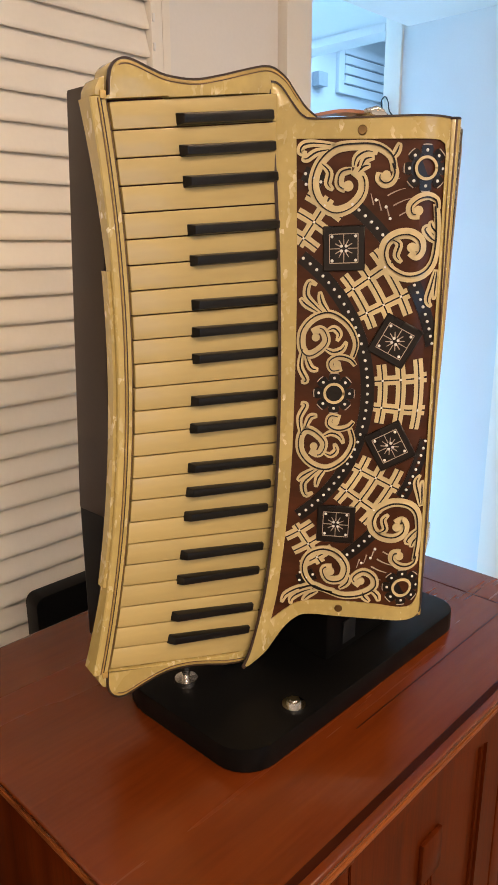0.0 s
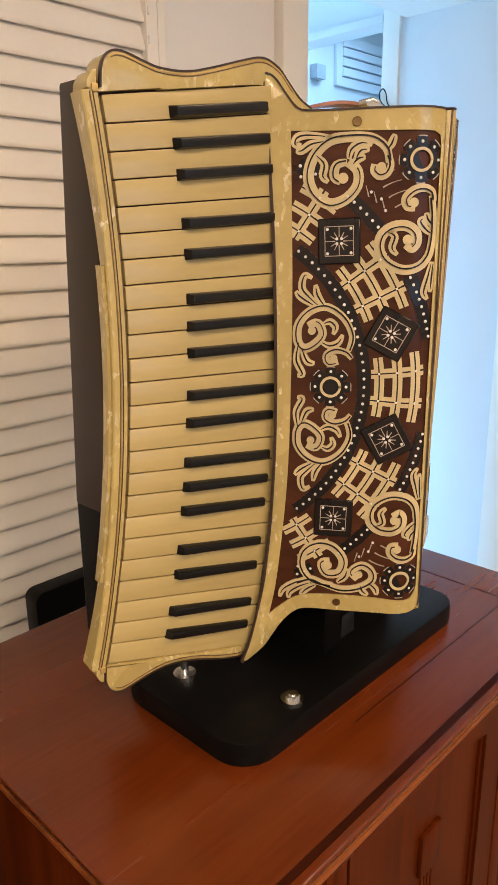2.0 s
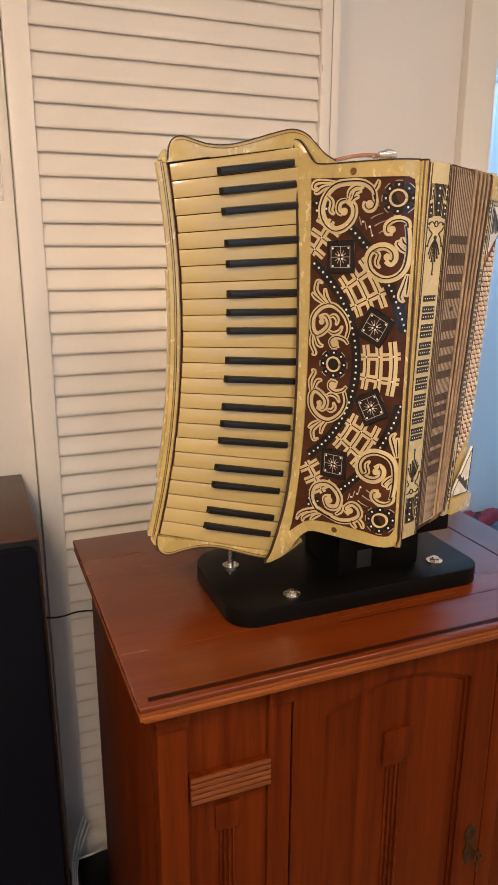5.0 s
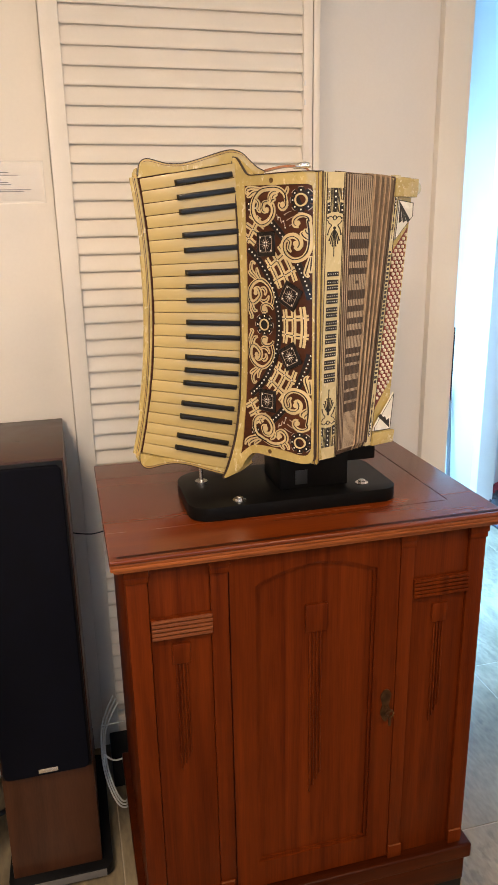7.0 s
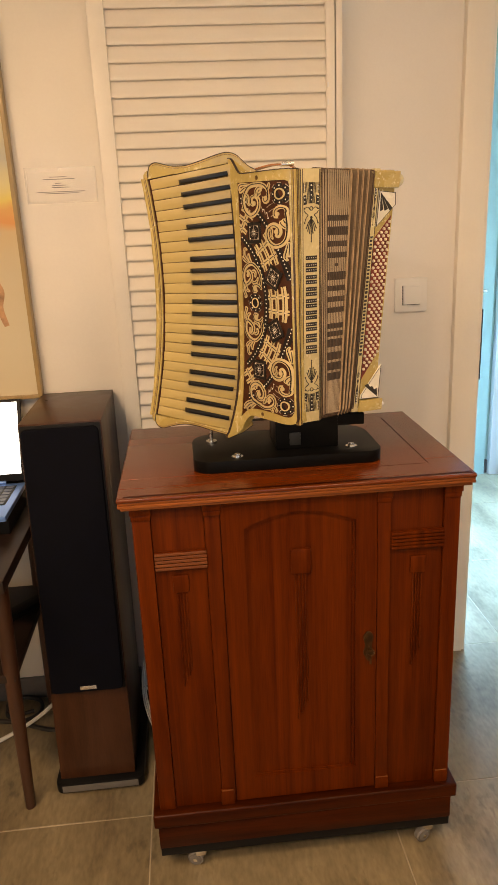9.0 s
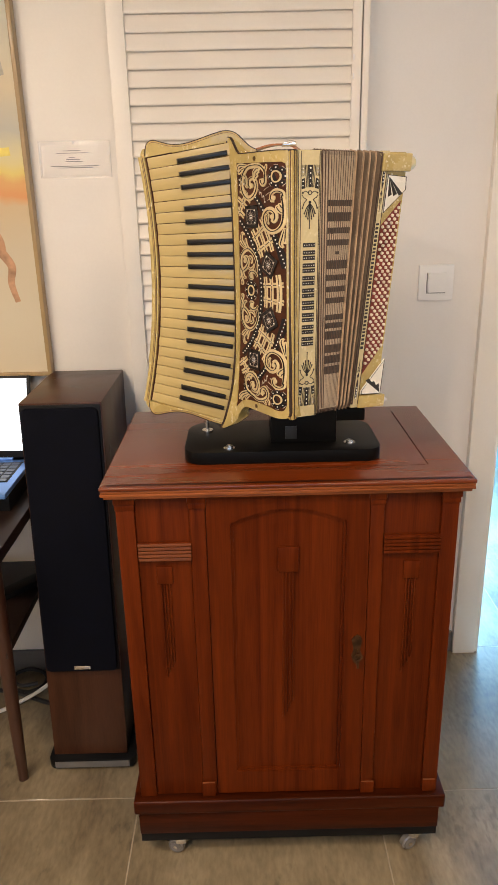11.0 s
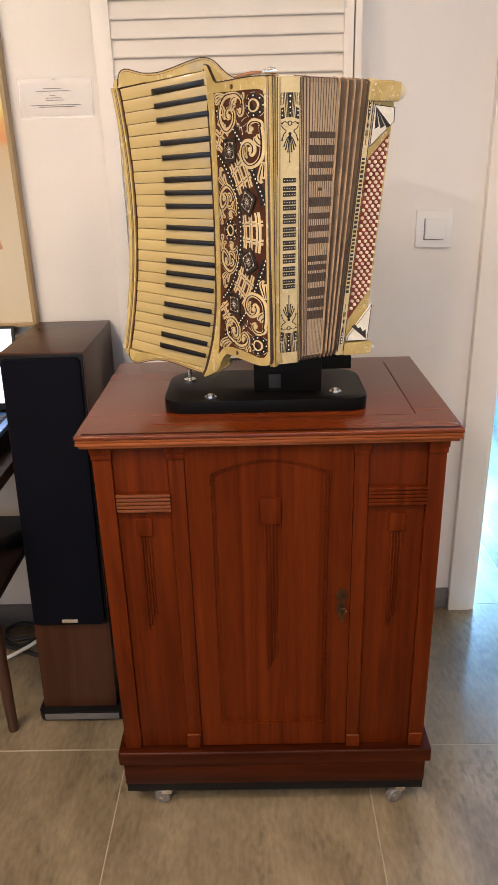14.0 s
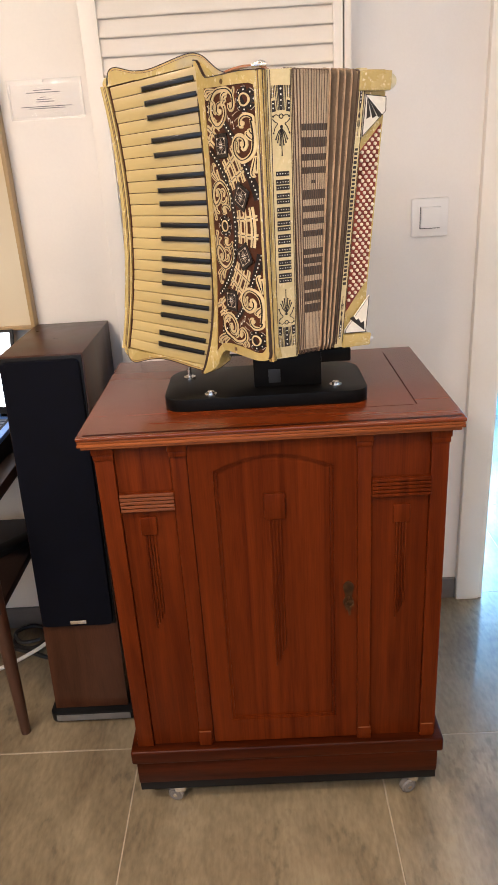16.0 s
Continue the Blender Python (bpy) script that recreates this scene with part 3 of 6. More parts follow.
# ---- cabinet ----
def cabinet():
    c = thing("cabinet", (0.624, 0.54, 0.0), "reddish mahogany cabinet on casters with one panelled door", "cabinet")
    x0, x1, y0, y1 = 0.286, 0.962, 0.312, 0.770
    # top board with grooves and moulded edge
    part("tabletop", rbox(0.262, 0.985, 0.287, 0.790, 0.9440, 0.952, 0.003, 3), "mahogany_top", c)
    part("edge_moulding", rbox(0.2640, 0.983, 0.2890, 0.788, 0.9385, 0.9438, 0.0015), "worn_mahogany", c, "worn lighter edge moulding")
    part("edge_moulding", rbox(0.2630, 0.984, 0.2880, 0.789, 0.9318, 0.9383, 0.0022), "worn_mahogany", c, "worn lighter edge moulding")
    part("edge_moulding", rbox(0.2680, 0.979, 0.2930, 0.786, 0.9250, 0.9316, 0.0025), "worn_mahogany", c, "worn lighter edge moulding")
    part("groove", box(bm_new(), 0.275, 0.978, 0.2955, 0.3035, 0.9518, 0.9523), "mahogany_dark", c)
    part("groove", box(bm_new(), 0.555, 0.905, 0.3715, 0.3727, 0.9518, 0.9523), "mahogany_dark", c)
    part("groove", box(bm_new(), 0.9105, 0.9125, 0.374, 0.740, 0.9518, 0.9523), "mahogany_dark", c)
    part("groove", box(bm_new(), 0.9125, 0.978, 0.398, 0.4005, 0.9518, 0.9523), "oak_edge", c)
    # carcass
    part("side_panel", rbox(x0, x0 + 0.02, y0 + 0.0305, y1, 0.176, 0.925, 0.002), "mahogany", c)
    part("side_panel", rbox(x1 - 0.02, x1, y0 + 0.0305, y1, 0.176, 0.925, 0.002), "mahogany", c)
    part("back_panel", rbox(x0 + 0.02, x1 - 0.02, y1 - 0.012, y1, 0.176, 0.925, 0.001), "mahogany_dark", c)
    for a, b in ((x0, x0 + 0.037), (x1 - 0.034, x1)):
        part("corner_post", rbox(a, b, y0 - 0.003, y0 + 0.03, 0.177, 0.9245, 0.003), "mahogany", c)
    part("stile", rbox(0.430, 0.462, y0 - 0.001, y0 + 0.02, 0.177, 0.9245, 0.003), "mahogany", c)
    part("stile", rbox(0.787, 0.815, y0 - 0.004, y0 + 0.02, 0.177, 0.9245, 0.003), "mahogany", c)
    for a, b in ((x0, x0 + 0.037), (0.430, 0.462), (0.787, 0.815), (x1 - 0.034, x1)):
        part("capital", rbox(a - 0.0030, b + 0.0030, y0 - 0.0085, y0 + 0.001, 0.9080, 0.9245, 0.0025), "mahogany", c)
        part("capital", rbox(a - 0.0012, b + 0.0012, y0 - 0.0060, y0 + 0.001, 0.8960, 0.9078, 0.0020), "mahogany", c)
    for a, b, sq, fz in ((x0 + 0.038, 0.4295, 0.3745, 0.803), (0.8155, x1 - 0.0345, 0.8755, 0.808)):
        part("side_front_panel", rbox(a, b, y0 + 0.004, y0 + 0.018, 0.177, 0.9245, 0.001), "mahogany", c)
        fl = part("fluted_block", rbox(a + 0.0005, b + 0.002, y0 - 0.004, y0 + 0.004, fz - 0.020, fz + 0.020, 0.001), "mahogany", c)
        for k in range(5):
            z = fz - 0.016 + 0.008 * k
            # reeds of the left block are paler than those of the right
            part("reed", bevel(box(bm_new(), a + 0.001, b + 0.0015, y0 - 0.0075, y0 - 0.0038, z - 0.003, z + 0.003), 0.0012), "reed_mahogany" if a < 0.5 else "mahogany", fl)
        part("rosette", rbox(sq - 0.0165, sq + 0.0165, y0 - 0.001, y0 + 0.005, 0.727, 0.768, 0.003), "mahogany", c)
        for k in range(4):
            part("flute", bevel(box(bm_new(), sq - 0.0105 + 0.006 * k, sq - 0.0075 + 0.006 * k, y0 + 0.0008, y0 + 0.0045, 0.500 + 0.012 * k, 0.726), 0.0008, 1), "mahogany", c)
    for a, b, z in ((0.428, 0.458, 0.204), (0.787, 0.818, 0.196), (0.928, 0.958, 0.198)):
        part("end_block", rbox(a, b, y0 - 0.007, y0 + 0.002, 0.177, z + 0.012, 0.002), "mahogany", c)
        # thin pale strip draws the glint on the block's top edge
        part("worn_edge", box(bm_new(), a + 0.002, b - 0.002, y0 - 0.0072, y0 - 0.0035, z + 0.0120, z + 0.0127), "oak_edge", c, "pale strip painted as an edge glint")
    # door with an arched sunk panel
    d0, d1, z0, z1 = 0.4635, 0.7860, 0.182, 0.922
    arch = [(0.508, 0.243), (0.739, 0.243), (0.741, 0.862)] + [(0.741 - 0.231 * k / 10, 0.862 + 0.029 * sin(pi * k / 10)) for k in range(1, 10)] + [(0.510, 0.860)]
    up = Matrix(((1, 0, 0, 0), (0, 0, -1, y0 + 0.012), (0, 1, 0, 0), (0, 0, 0, 1)))
    door = part("door", plate([(d0, z0), (d1, z0), (d1, z1), (d0, z1)], [arch], 0, 0.014), "mahogany", c, "mahogany door with an arched sunk panel", m=up)
    part("sunk_panel", prism(bm_new(), [(0.506, 0.241), (0.743, 0.241), (0.743, 0.893), (0.506, 0.893)], -0.004, 0.0065), "mahogany", door, m=up)
    inner = [(p[0] + (0.006 if p[0] < 0.62 else -0.006), p[1] + (0.006 if p[1] < 0.5 else -0.005)) for p in arch]
    part("panel_moulding", plate(arch, [inner], 0.0, 0.0100), "mahogany", door, m=up)
    part("rosette", rbox(0.604, 0.647, 0.748, 0.805, 0.006, 0.0125, 0.003), "mahogany", door, m=up)
    for k in range(4):
        part("flute", bevel(box(bm_new(), 0.612 + 0.0072 * k, 0.6155 + 0.0072 * k, 0.386 + 0.014 * k, 0.747, 0.0062, 0.0095), 0.0008, 1), "mahogany", door, m=up)
    # key plate with its key
    esc = smooth_line([(0.769, 0.598), (0.780, 0.585), (0.776, 0.562), (0.780, 0.545), (0.769, 0.523), (0.758, 0.545), (0.762, 0.562), (0.758, 0.585)], 5, True)
    part("key_plate", prism(bm_new(), esc, 0.0138, 0.0158), "dark_brass", door, "dark brass key plate", m=up)
    k = tube(bm_new(), [(0.769, 0.560, 0.016), (0.769, 0.560, 0.034)], 0.0026, 8)
    ring(k, 0.769, 0.556, 0.006, 0.009, 0.033, 0.036, 16)
    box(k, 0.7665, 0.7715, 0.528, 0.547, 0.0335, 0.0355)
    part("key", k, "dark_brass", door, "small dark brass key", m=up)
    part("hinge_line", box(bm_new(), d0 - 0.001, d0 + 0.0002, y0 - 0.0005, y0 + 0.01, z0, z1), "mahogany_dark", c)
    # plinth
    part("plinth_moulding", rbox(0.270, 0.980, 0.292, 0.782, 0.140, 0.1765, 0.006, 3), "mahogany_base", c, "plinth moulding darker than the carcass")
    part("plinth", rbox(0.278, 0.970, 0.302, 0.775, 0.073, 0.140, 0.003), "mahogany_base", c, "plinth darker than the carcass")
    part("base_board", rbox(0.280, 0.968, 0.304, 0.773, 0.050, 0.0728, 0.001), "black_plastic", c, "black base board")
    for x, y in ((0.370, 0.318), (0.918, 0.318), (0.365, 0.70), (0.915, 0.70)):
        turn = Matrix.Translation((x, y, 0)) @ pose(0, 0, 0, 0, 0, 75 if x < 0.6 else 110) @ Matrix.Translation((-x, -y, 0))
        w = part("caster", tube(bm_new(), [(x - 0.009, y + 0.012, 0.0195), (x - 0.006, y + 0.012, 0.0195), (x + 0.006, y + 0.012, 0.0195), (x + 0.009, y + 0.012, 0.0195)],
                                [0.0165, 0.0194, 0.0194, 0.0165], 24), "caster_tyre", c, "clear grey swivel caster with a chrome hub", m=turn)
        for sx in (-1, 1):
            rim = tube(bm_new(), [(x + sx * 0.0088, y + 0.012, 0.0195), (x + sx * 0.0100, y + 0.012, 0.0195)], 0.0125, 20)
            part("rim", rim, "skirting", w, "dark inner disc", m=turn)
            part("hub", tube(bm_new(), [(x + sx * 0.0098, y + 0.012, 0.0195), (x + sx * 0.0118, y + 0.012, 0.0195)], 0.0050, 14), "chrome", w, m=turn)
        part("fork", rbox(x - 0.013, x + 0.013, y - 0.010, y + 0.016, 0.032, 0.0505, 0.004), "chrome", w)


cabinet()


# ---- accordion stand ----
def rounded(x0, x1, y0, y1, radii, n=7):
    """A rectangle with a radius at each corner, from the lower left round."""
    out = []
    for (cx, cy, a0), r in zip(((x0, y0, 180), (x1, y0, 270), (x1, y1, 0), (x0, y1, 90)), radii):
        ox, oy = cx + (r if cx == x0 else -r), cy + (r if cy == y0 else -r)
        out += [(ox + r * cos(radians(a0 + 90 * k / n)), oy + r * sin(radians(a0 + 90 * k / n))) for k in range(n + 1)]
    return out


def stand():
    s = thing("accordion_stand", (0.62, 0.51, 0.952), "black lacquered wooden accordion stand with chrome bolts, on the cabinet", "display stand")
    b = prism(bm_new(), rounded(0.417, 0.824, 0.398, 0.612, (0.040, 0.034, 0.06, 0.06)), 0.9523, 0.9785)
    part("base_plate", bevel(b, 0.002), "black_board", s)
    part("support_block", rbox(0.598, 0.735, 0.447, 0.560, 0.9786, 1.050, 0.003), "black_board", s)
    part("support_arm", rbox(0.630, 0.795, 0.455, 0.530, 1.022, 1.048, 0.003), "black_board", s)
    part("label_plate", rbox(0.628, 0.652, 0.4452, 0.4468, 0.988, 1.016, 0.0004), "block_grey", s, "small grey rectangle on the block front")
    for x, y in ((0.511, 0.421), (0.762, 0.440)):
        bolt = part("bolt", ring(bm_new(), x, y, 0.005, 0.0125, 0.9786, 0.981, 20), "chrome", s, "chrome bolt with washer")
        nut = disc(bm_new(), x, y, 0.0075, 0.981, 0.9855, 6)
        disc(nut, x, y, 0.0042, 0.9855, 0.9868, 12)
        part("nut", nut, "chrome", bolt)
    post = part("post", tube(bm_new(), [(0.461, 0.532, 0.9786), (0.461, 0.532, 1.045)], 0.0045, 14), "chrome", s, "chrome threaded post")
    part("washer", ring(bm_new(), 0.461, 0.532, 0.0046, 0.0125, 0.979, 0.985, 20), "chrome", post)


stand()


# ---- piano accordion ----
KB = axes((0.3582, 0.4978, 1.3025), (0.1595, -0.0277, -0.0085), (0.035, -0.023, 1.0))
R0, R1, HALF = 1.24, 1.40, 0.195
AC = -R0 * cos(HALF)
GR = axes((0.5305, 0.4620, 1.300), (0.587, -0.81, 0.0), (0.0, 0.0, 1.0))
PN = axes((0.6445, 0.3640, 1.300), (0.9466, 0.3225, 0.0), (0.0, -0.032, 1.0))


def arc(r, a0, a1, n=40):
    return [(AC + r * cos(a0 + (a1 - a0) * k / n), r * sin(a0 + (a1 - a0) * k / n)) for k in range(n + 1)]


def band(r0, r1, a0, a1, c0, c1, n=40):
    return strip(bm_new(), arc(r0, a0, a1, n), arc(r1, a0, a1, n), c0, c1)


def sink_in(bm):
    """The frame drops back where it runs behind the grille."""
    for v in bm.verts:
        if v.co.z > -0.015:
            v.co.z -= 0.0080 * min(1.0, max(0.0, (v.co.x - 0.125) / 0.040))
    return bm


def keyboard(acc):
    part("key_bed", band(R0 - 0.006, R1 + 0.010, -HALF - 0.004, HALF + 0.004, -0.014, -0.0065), "felt", acc, m=KB)
    top_line = smooth_line([(-0.0021, 0.2441), (-0.0009, 0.2601), (0.0034, 0.2677), (0.0104, 0.2713), (0.0192, 0.271), (0.0334, 0.2678), (0.048, 0.2655), (0.072, 0.267), (0.0963, 0.2739), (0.1237, 0.2835), (0.1455, 0.2904), (0.1595, 0.2908), (0.1716, 0.2864), (0.1838, 0.2761), (0.197, 0.2659), (0.2121, 0.2596)])
    low_line = smooth_line([(-0.0039, -0.2401), (-0.0036, -0.2561), (0.0021, -0.2665), (0.0126, -0.2703), (0.0295, -0.266), (0.047, -0.2617), (0.065, -0.2603), (0.088, -0.2634), (0.1172, -0.2719), (0.1474, -0.2818), (0.1645, -0.2845), (0.1784, -0.2822), (0.1903, -0.2755), (0.2041, -0.2642), (0.2159, -0.255)])
    for nm, line, sgn in (("top_frame", top_line, 1), ("bottom_frame", low_line, -1)):
        inner = [(AC + r * cos(HALF + 0.0008), sgn * (r * sin(HALF + 0.0008) + e)) for r, e in ((R1 - 0.0100, -0.0008), (R0 + 0.0510, -0.0008), (R0 + 0.0500, 0.0004), (R0 - 0.0070, 0.0004))]
        line = line[:max(k for k, p in enumerate(line) if p[0] < 0.2105) + 1]
        f = bevel(prism(bm_new(), line + [(0.2020, sgn * 0.2480), (0.1700, sgn * 0.2710)] + inner, -0.024, 0.0035), 0.0010)
        for x in (0.125, 0.137, 0.149, 0.160):
            bmesh.ops.bisect_plane(f, geom=f.verts[:] + f.edges[:] + f.faces[:], dist=1e-6, plane_co=(x, 0, 0), plane_no=(1, 0, 0))
        f = part(nm, sink_in(f), "pearl", acc, m=KB)
        part("pinstripe", sink_in(ribbon(bm_new(), line, 0.0016, 0.0005, 0.0041)), "dark_trim", f, m=KB)
        part("pinstripe", sink_in(ribbon(bm_new(), [(p[0] + 0.0006, p[1] - sgn * 0.0023) for p in line[12:-8]], 0.0012, 0.0005, 0.0040)), "gold_trim", f, m=KB)
        part("pinstripe", sink_in(ribbon(bm_new(), [(p[0] + 0.0010, p[1] - sgn * 0.0036) for p in line[14:-10]], 0.0007, 0.0005, 0.0039)), "brown_trim", f, m=KB)
        cap = [(-0.0042, sgn * 0.2425), (-0.0042, sgn * 0.2570), (-0.0085, sgn * 0.2550), (-0.0120, sgn * 0.2480), (-0.0125, sgn * 0.2425)]
        part("frame_cap", bevel(prism(bm_new(), cap, -0.024, 0.0020), 0.0015), "pearl", f, m=KB)
    bm = bm_new()
    rows = []
    for k in range(41):
        a = (HALF + 0.003) * (1 - k / 20)
        low = -0.007 - 0.011 * (a / HALF) ** 2
        rows.append([bm.verts.new((AC + r * cos(a), r * sin(a), c)) for r, c in ((R0 - 0.0030, low), (R0 - 0.0160, low), (R0 - 0.0166, 0.0016), (R0 - 0.0156, 0.0028), (R0 - 0.0030, 0.0028))])
    for p, q in zip(rows, rows[1:]):
        for j in range(5):
            bm.faces.new((p[j], p[(j + 1) % 5], q[(j + 1) % 5], q[j]))
    bm.faces.new(rows[0]), bm.faces.new(rows[-1][::-1])
    rail = part("side_rail", bm, "pearl", acc, m=KB)
    for r, w, mt in ((0.0104, 0.0007, "brown_trim"), (0.0090, 0.0009, "gold_trim"), (0.0078, 0.0008, "dark_trim"), (0.0036, 0.0006, "brown_trim")):
        part("pinstripe", band(R0 - r - w / 2, R0 - r + w / 2, -HALF - 0.002, HALF + 0.002, 0.0026, 0.0034), mt, rail, m=KB)
    part("felt_edge", band(R0 - 0.0031, R0 - 0.0004, -HALF, HALF, -0.02, -0.0025), "felt", rail, m=KB)
    part("side_cover", band(R0 - 0.0192, R0 - 0.0165, -0.130, 0.095, -0.012, -0.002), "pearl", rail, m=KB)
    for b, a in ((0.2435, -0.0070), (-0.2425, -0.0070)):
        part("corner_catch", rbox(a - 0.002, a + 0.003, b - 0.003, b + 0.003, 0.002, 0.0044, 0.001), "gold_trim", rail, m=KB)
    # white and black keys, low F at the top
    step = 2 * HALF / 24
    hub = KB @ Matrix.Translation((AC, 0, 0))
    g = 0.00040
    w = lambda r: r * math.tan(step / 2 - g)
    white = prism(bm_new(), [(R0 + 0.0006, -w(R0)), (R0, -w(R0) + 0.0008), (R0, w(R0) - 0.0008), (R0 + 0.0006, w(R0)), (R1 + 0.006, w(R1)), (R1 + 0.006, -w(R1))], -0.0095, 0.0)
    white = mesh_of("white_key", bevel(white, 0.0006, 2), "ivory")
    bw, b0 = 0.0050, R0 + 0.0560
    black = bm_new()
    lo = [black.verts.new(p) for p in ((b0, -bw, -0.001), (R1 - 0.0050, -bw, -0.001), (R1 - 0.0050, bw, -0.001), (b0, bw, -0.001))]
    hi = [black.verts.new(p) for p in ((b0 + 0.0045, -bw + 0.0014, 0.0074), (R1 - 0.0050, -bw + 0.0014, 0.0034), (R1 - 0.0050, bw - 0.0014, 0.0034), (b0 + 0.0045, bw - 0.0014, 0.0074))]
    black.faces.new(lo[::-1]), black.faces.new(hi)
    for k in range(4):
        black.faces.new((lo[k], lo[(k + 1) % 4], hi[(k + 1) % 4], hi[k]))
    black = mesh_of("black_key", bevel(black, 0.0012, 2), "ebony")
    for k in range(24):
        a = HALF - (k + 0.5) * step
        sink = random.uniform(-0.0005, 0.0003)
        put("white_key", white, acc, hub @ Matrix.Rotation(a, 4, "Z") @ Matrix.Translation((random.uniform(-0.0006, 0.0006), 0, sink)))
        if k < 23 and "FGABCDE"[k % 7] in "FGACD":
            shift = {"F": 0.0055, "G": 0.003, "A": 0.0005, "C": 0.0045, "D": 0.0005}["FGABCDE"[k % 7]]
            put("black_key", black, acc, hub @ Matrix.Rotation(a - step / 2, 4, "Z") @ Matrix.Translation((random.uniform(-0.0008, 0.0008), shift, sink)))


def grille(acc):
    outer = smooth_line([(-0.0090, 0.2735), (-0.0057, 0.2310), (-0.0028, 0.1927), (0.0007, 0.1158), (0.002, 0.0), (-0.001, -0.1), (-0.010, -0.2), (-0.024, -0.268), (-0.0325, -0.2915)], 5)[:-1] + \
        smooth_line([(-0.0325, -0.2915), (-0.0285, -0.2935), (-0.0132, -0.2837), (-0.005, -0.2738), (0.0059, -0.2561), (0.0192, -0.2420), (0.0326, -0.2370), (0.064, -0.2376), (0.117, -0.2385), (0.140, -0.2390), (0.1480, -0.2345), (0.1500, -0.224)], 4)[:-1] + \
        smooth_line([(0.1500, 0.236), (0.1492, 0.2425), (0.146, 0.2442), (0.10, 0.2444), (0.060, 0.2440), (0.0300, 0.2440), (0.0195, 0.2470), (0.0102, 0.2580), (0.0021, 0.2690), (-0.0040, 0.2738), (-0.0088, 0.2740)], 4)[:-1]

    def rise(x):
        """The front is flat but for its edge towards the bellows, which curves back, and its lower left, which runs on to the keyboard."""
        return 0.75 * max(0.0, -0.005 - x) - 17.0 * max(0.0, x - 0.118) ** 2

    def fold(name, bm, mat, parent, label="", cuts=False):
        if cuts:
            for x in (0.118, 0.124, 0.130, 0.136, 0.142, 0.147):
                bmesh.ops.bisect_plane(bm, geom=bm.verts[:] + bm.edges[:] + bm.faces[:], dist=1e-6, plane_co=(x, 0, 0), plane_no=(1, 0, 0))
        for v in bm.verts:
            v.co.z += rise(v.co.x)
        return part(name, bm, mat, parent, label, m=GR)

    inner = smooth_line([(0.0145, 0.228), (0.0165, 0.10), (0.0155, 0.0), (0.012, -0.10), (0.002, -0.20), (-0.0065, -0.246)], 5)[:-1] + \
        smooth_line([(-0.0065, -0.246), (0.006, -0.235), (0.022, -0.2240), (0.05, -0.2200), (0.10, -0.2212), (0.134, -0.2245), (0.1420, -0.2195), (0.1452, -0.211)], 4)[:-1] + \
        [(0.1452, -0.211), (0.1452, 0.216), (0.1440, 0.2225), (0.139, 0.2255), (0.08, 0.2265)]
    frame_ = fold("grille_frame", bevel(plate(outer, [inner], -0.020, 0.0), 0.0007, 1), "pearl", acc, cuts=True)
    fold("pinstripe", ribbon(bm_new(), outer[-44:], 0.0016, -0.004, 0.0010), "dark_trim", frame_)
    # left line, widened so its dark colour also gives the frame's shaded side
    fold("pinstripe", ribbon(bm_new(), [(p[0] - 0.0010, p[1]) for p in outer[1:44]], 0.0030, -0.010, 0.0012), "dark_trim", frame_)
    fold("pinstripe", ribbon(bm_new(), [(0.1492, -0.222 + 0.456 * k / 12) for k in range(13)], 0.0014, -0.004, 0.0008), "brown_trim", frame_)
    for sx, sy in ((0.0718, 0.2338), (0.0640, -0.2280)):
        s = disc(bm_new(), sx, sy, 0.0042, 0.0, 0.0016, 16)
        fold("screw", bevel(s, 0.0006, 1), "brass", frame_, "aged brass screw")
    g = fold("grille_panel", prism(bm_new(), inner, -0.016, -0.0020), "grille", acc, "brown fretwork grille with cream scrolls", cuts=True)
    C0, C1, C2 = -0.0021, -0.0009, 0.0004
    ox = -0.072

    def polar(r, deg):
        return (ox + r * cos(radians(deg)), r * sin(radians(deg)))

    # dark studded bands on two arcs
    spans = [(0.1572, -54, 54), (0.2205, 12.0, 28), (0.2205, -28, -12.0), (0.2205, 39, 52), (0.2205, -52, -39), (0.2205, 60, 65), (0.2205, -65, -60)]
    for r, a, b in spans:
        n = max(4, int((b - a) / 2))
        fold("studded_band", ribbon(bm_new(), [polar(r, a + (b - a) * k / n) for k in range(n + 1)], 0.0125, C0, C1 - 0.0004), "grille_dark", g)
    stud = mesh_of("stud", bevel(disc(bm_new(), 0, 0, 0.0016, -0.0010, 0.0008, 8), 0.0006, 1), "jewel")
    for r, a, b in spans:
        n = round(radians(b - a) * r / 0.0082)
        for k in range(n + 1):
            p = polar(r, a + (b - a) * (k + 0.25) / (n + 0.5))
            put("stud", stud, g, GR @ Matrix.Translation((p[0], p[1], C1 + rise(p[0]))))
    # lattice between them
    for a, b in ((-62, -51.5), (-40, -21.5), (-9.5, 9.5), (21.5, 40), (51.5, 62)):
        bm = bm_new()
        for r in (0.1715, 0.1885, 0.2055):
            for d in (-0.0026, 0.0026):
                ribbon(bm, [polar(r + d, a + (b - a) * k / 8) for k in range(9)], 0.0040, C0, C1)
        for f in (0.27, 0.73) if b - a > 12 else (0.5,):
            for d in (-0.80, 0.80):
                ang = a + (b - a) * f + d
                ribbon(bm, [polar(0.1640 + 0.0490 * k / 3, ang) for k in range(4)], 0.0040, C0, C1 + 0.0001)
        fold("lattice", bm, "inlay", g)
        lines = bm_new()
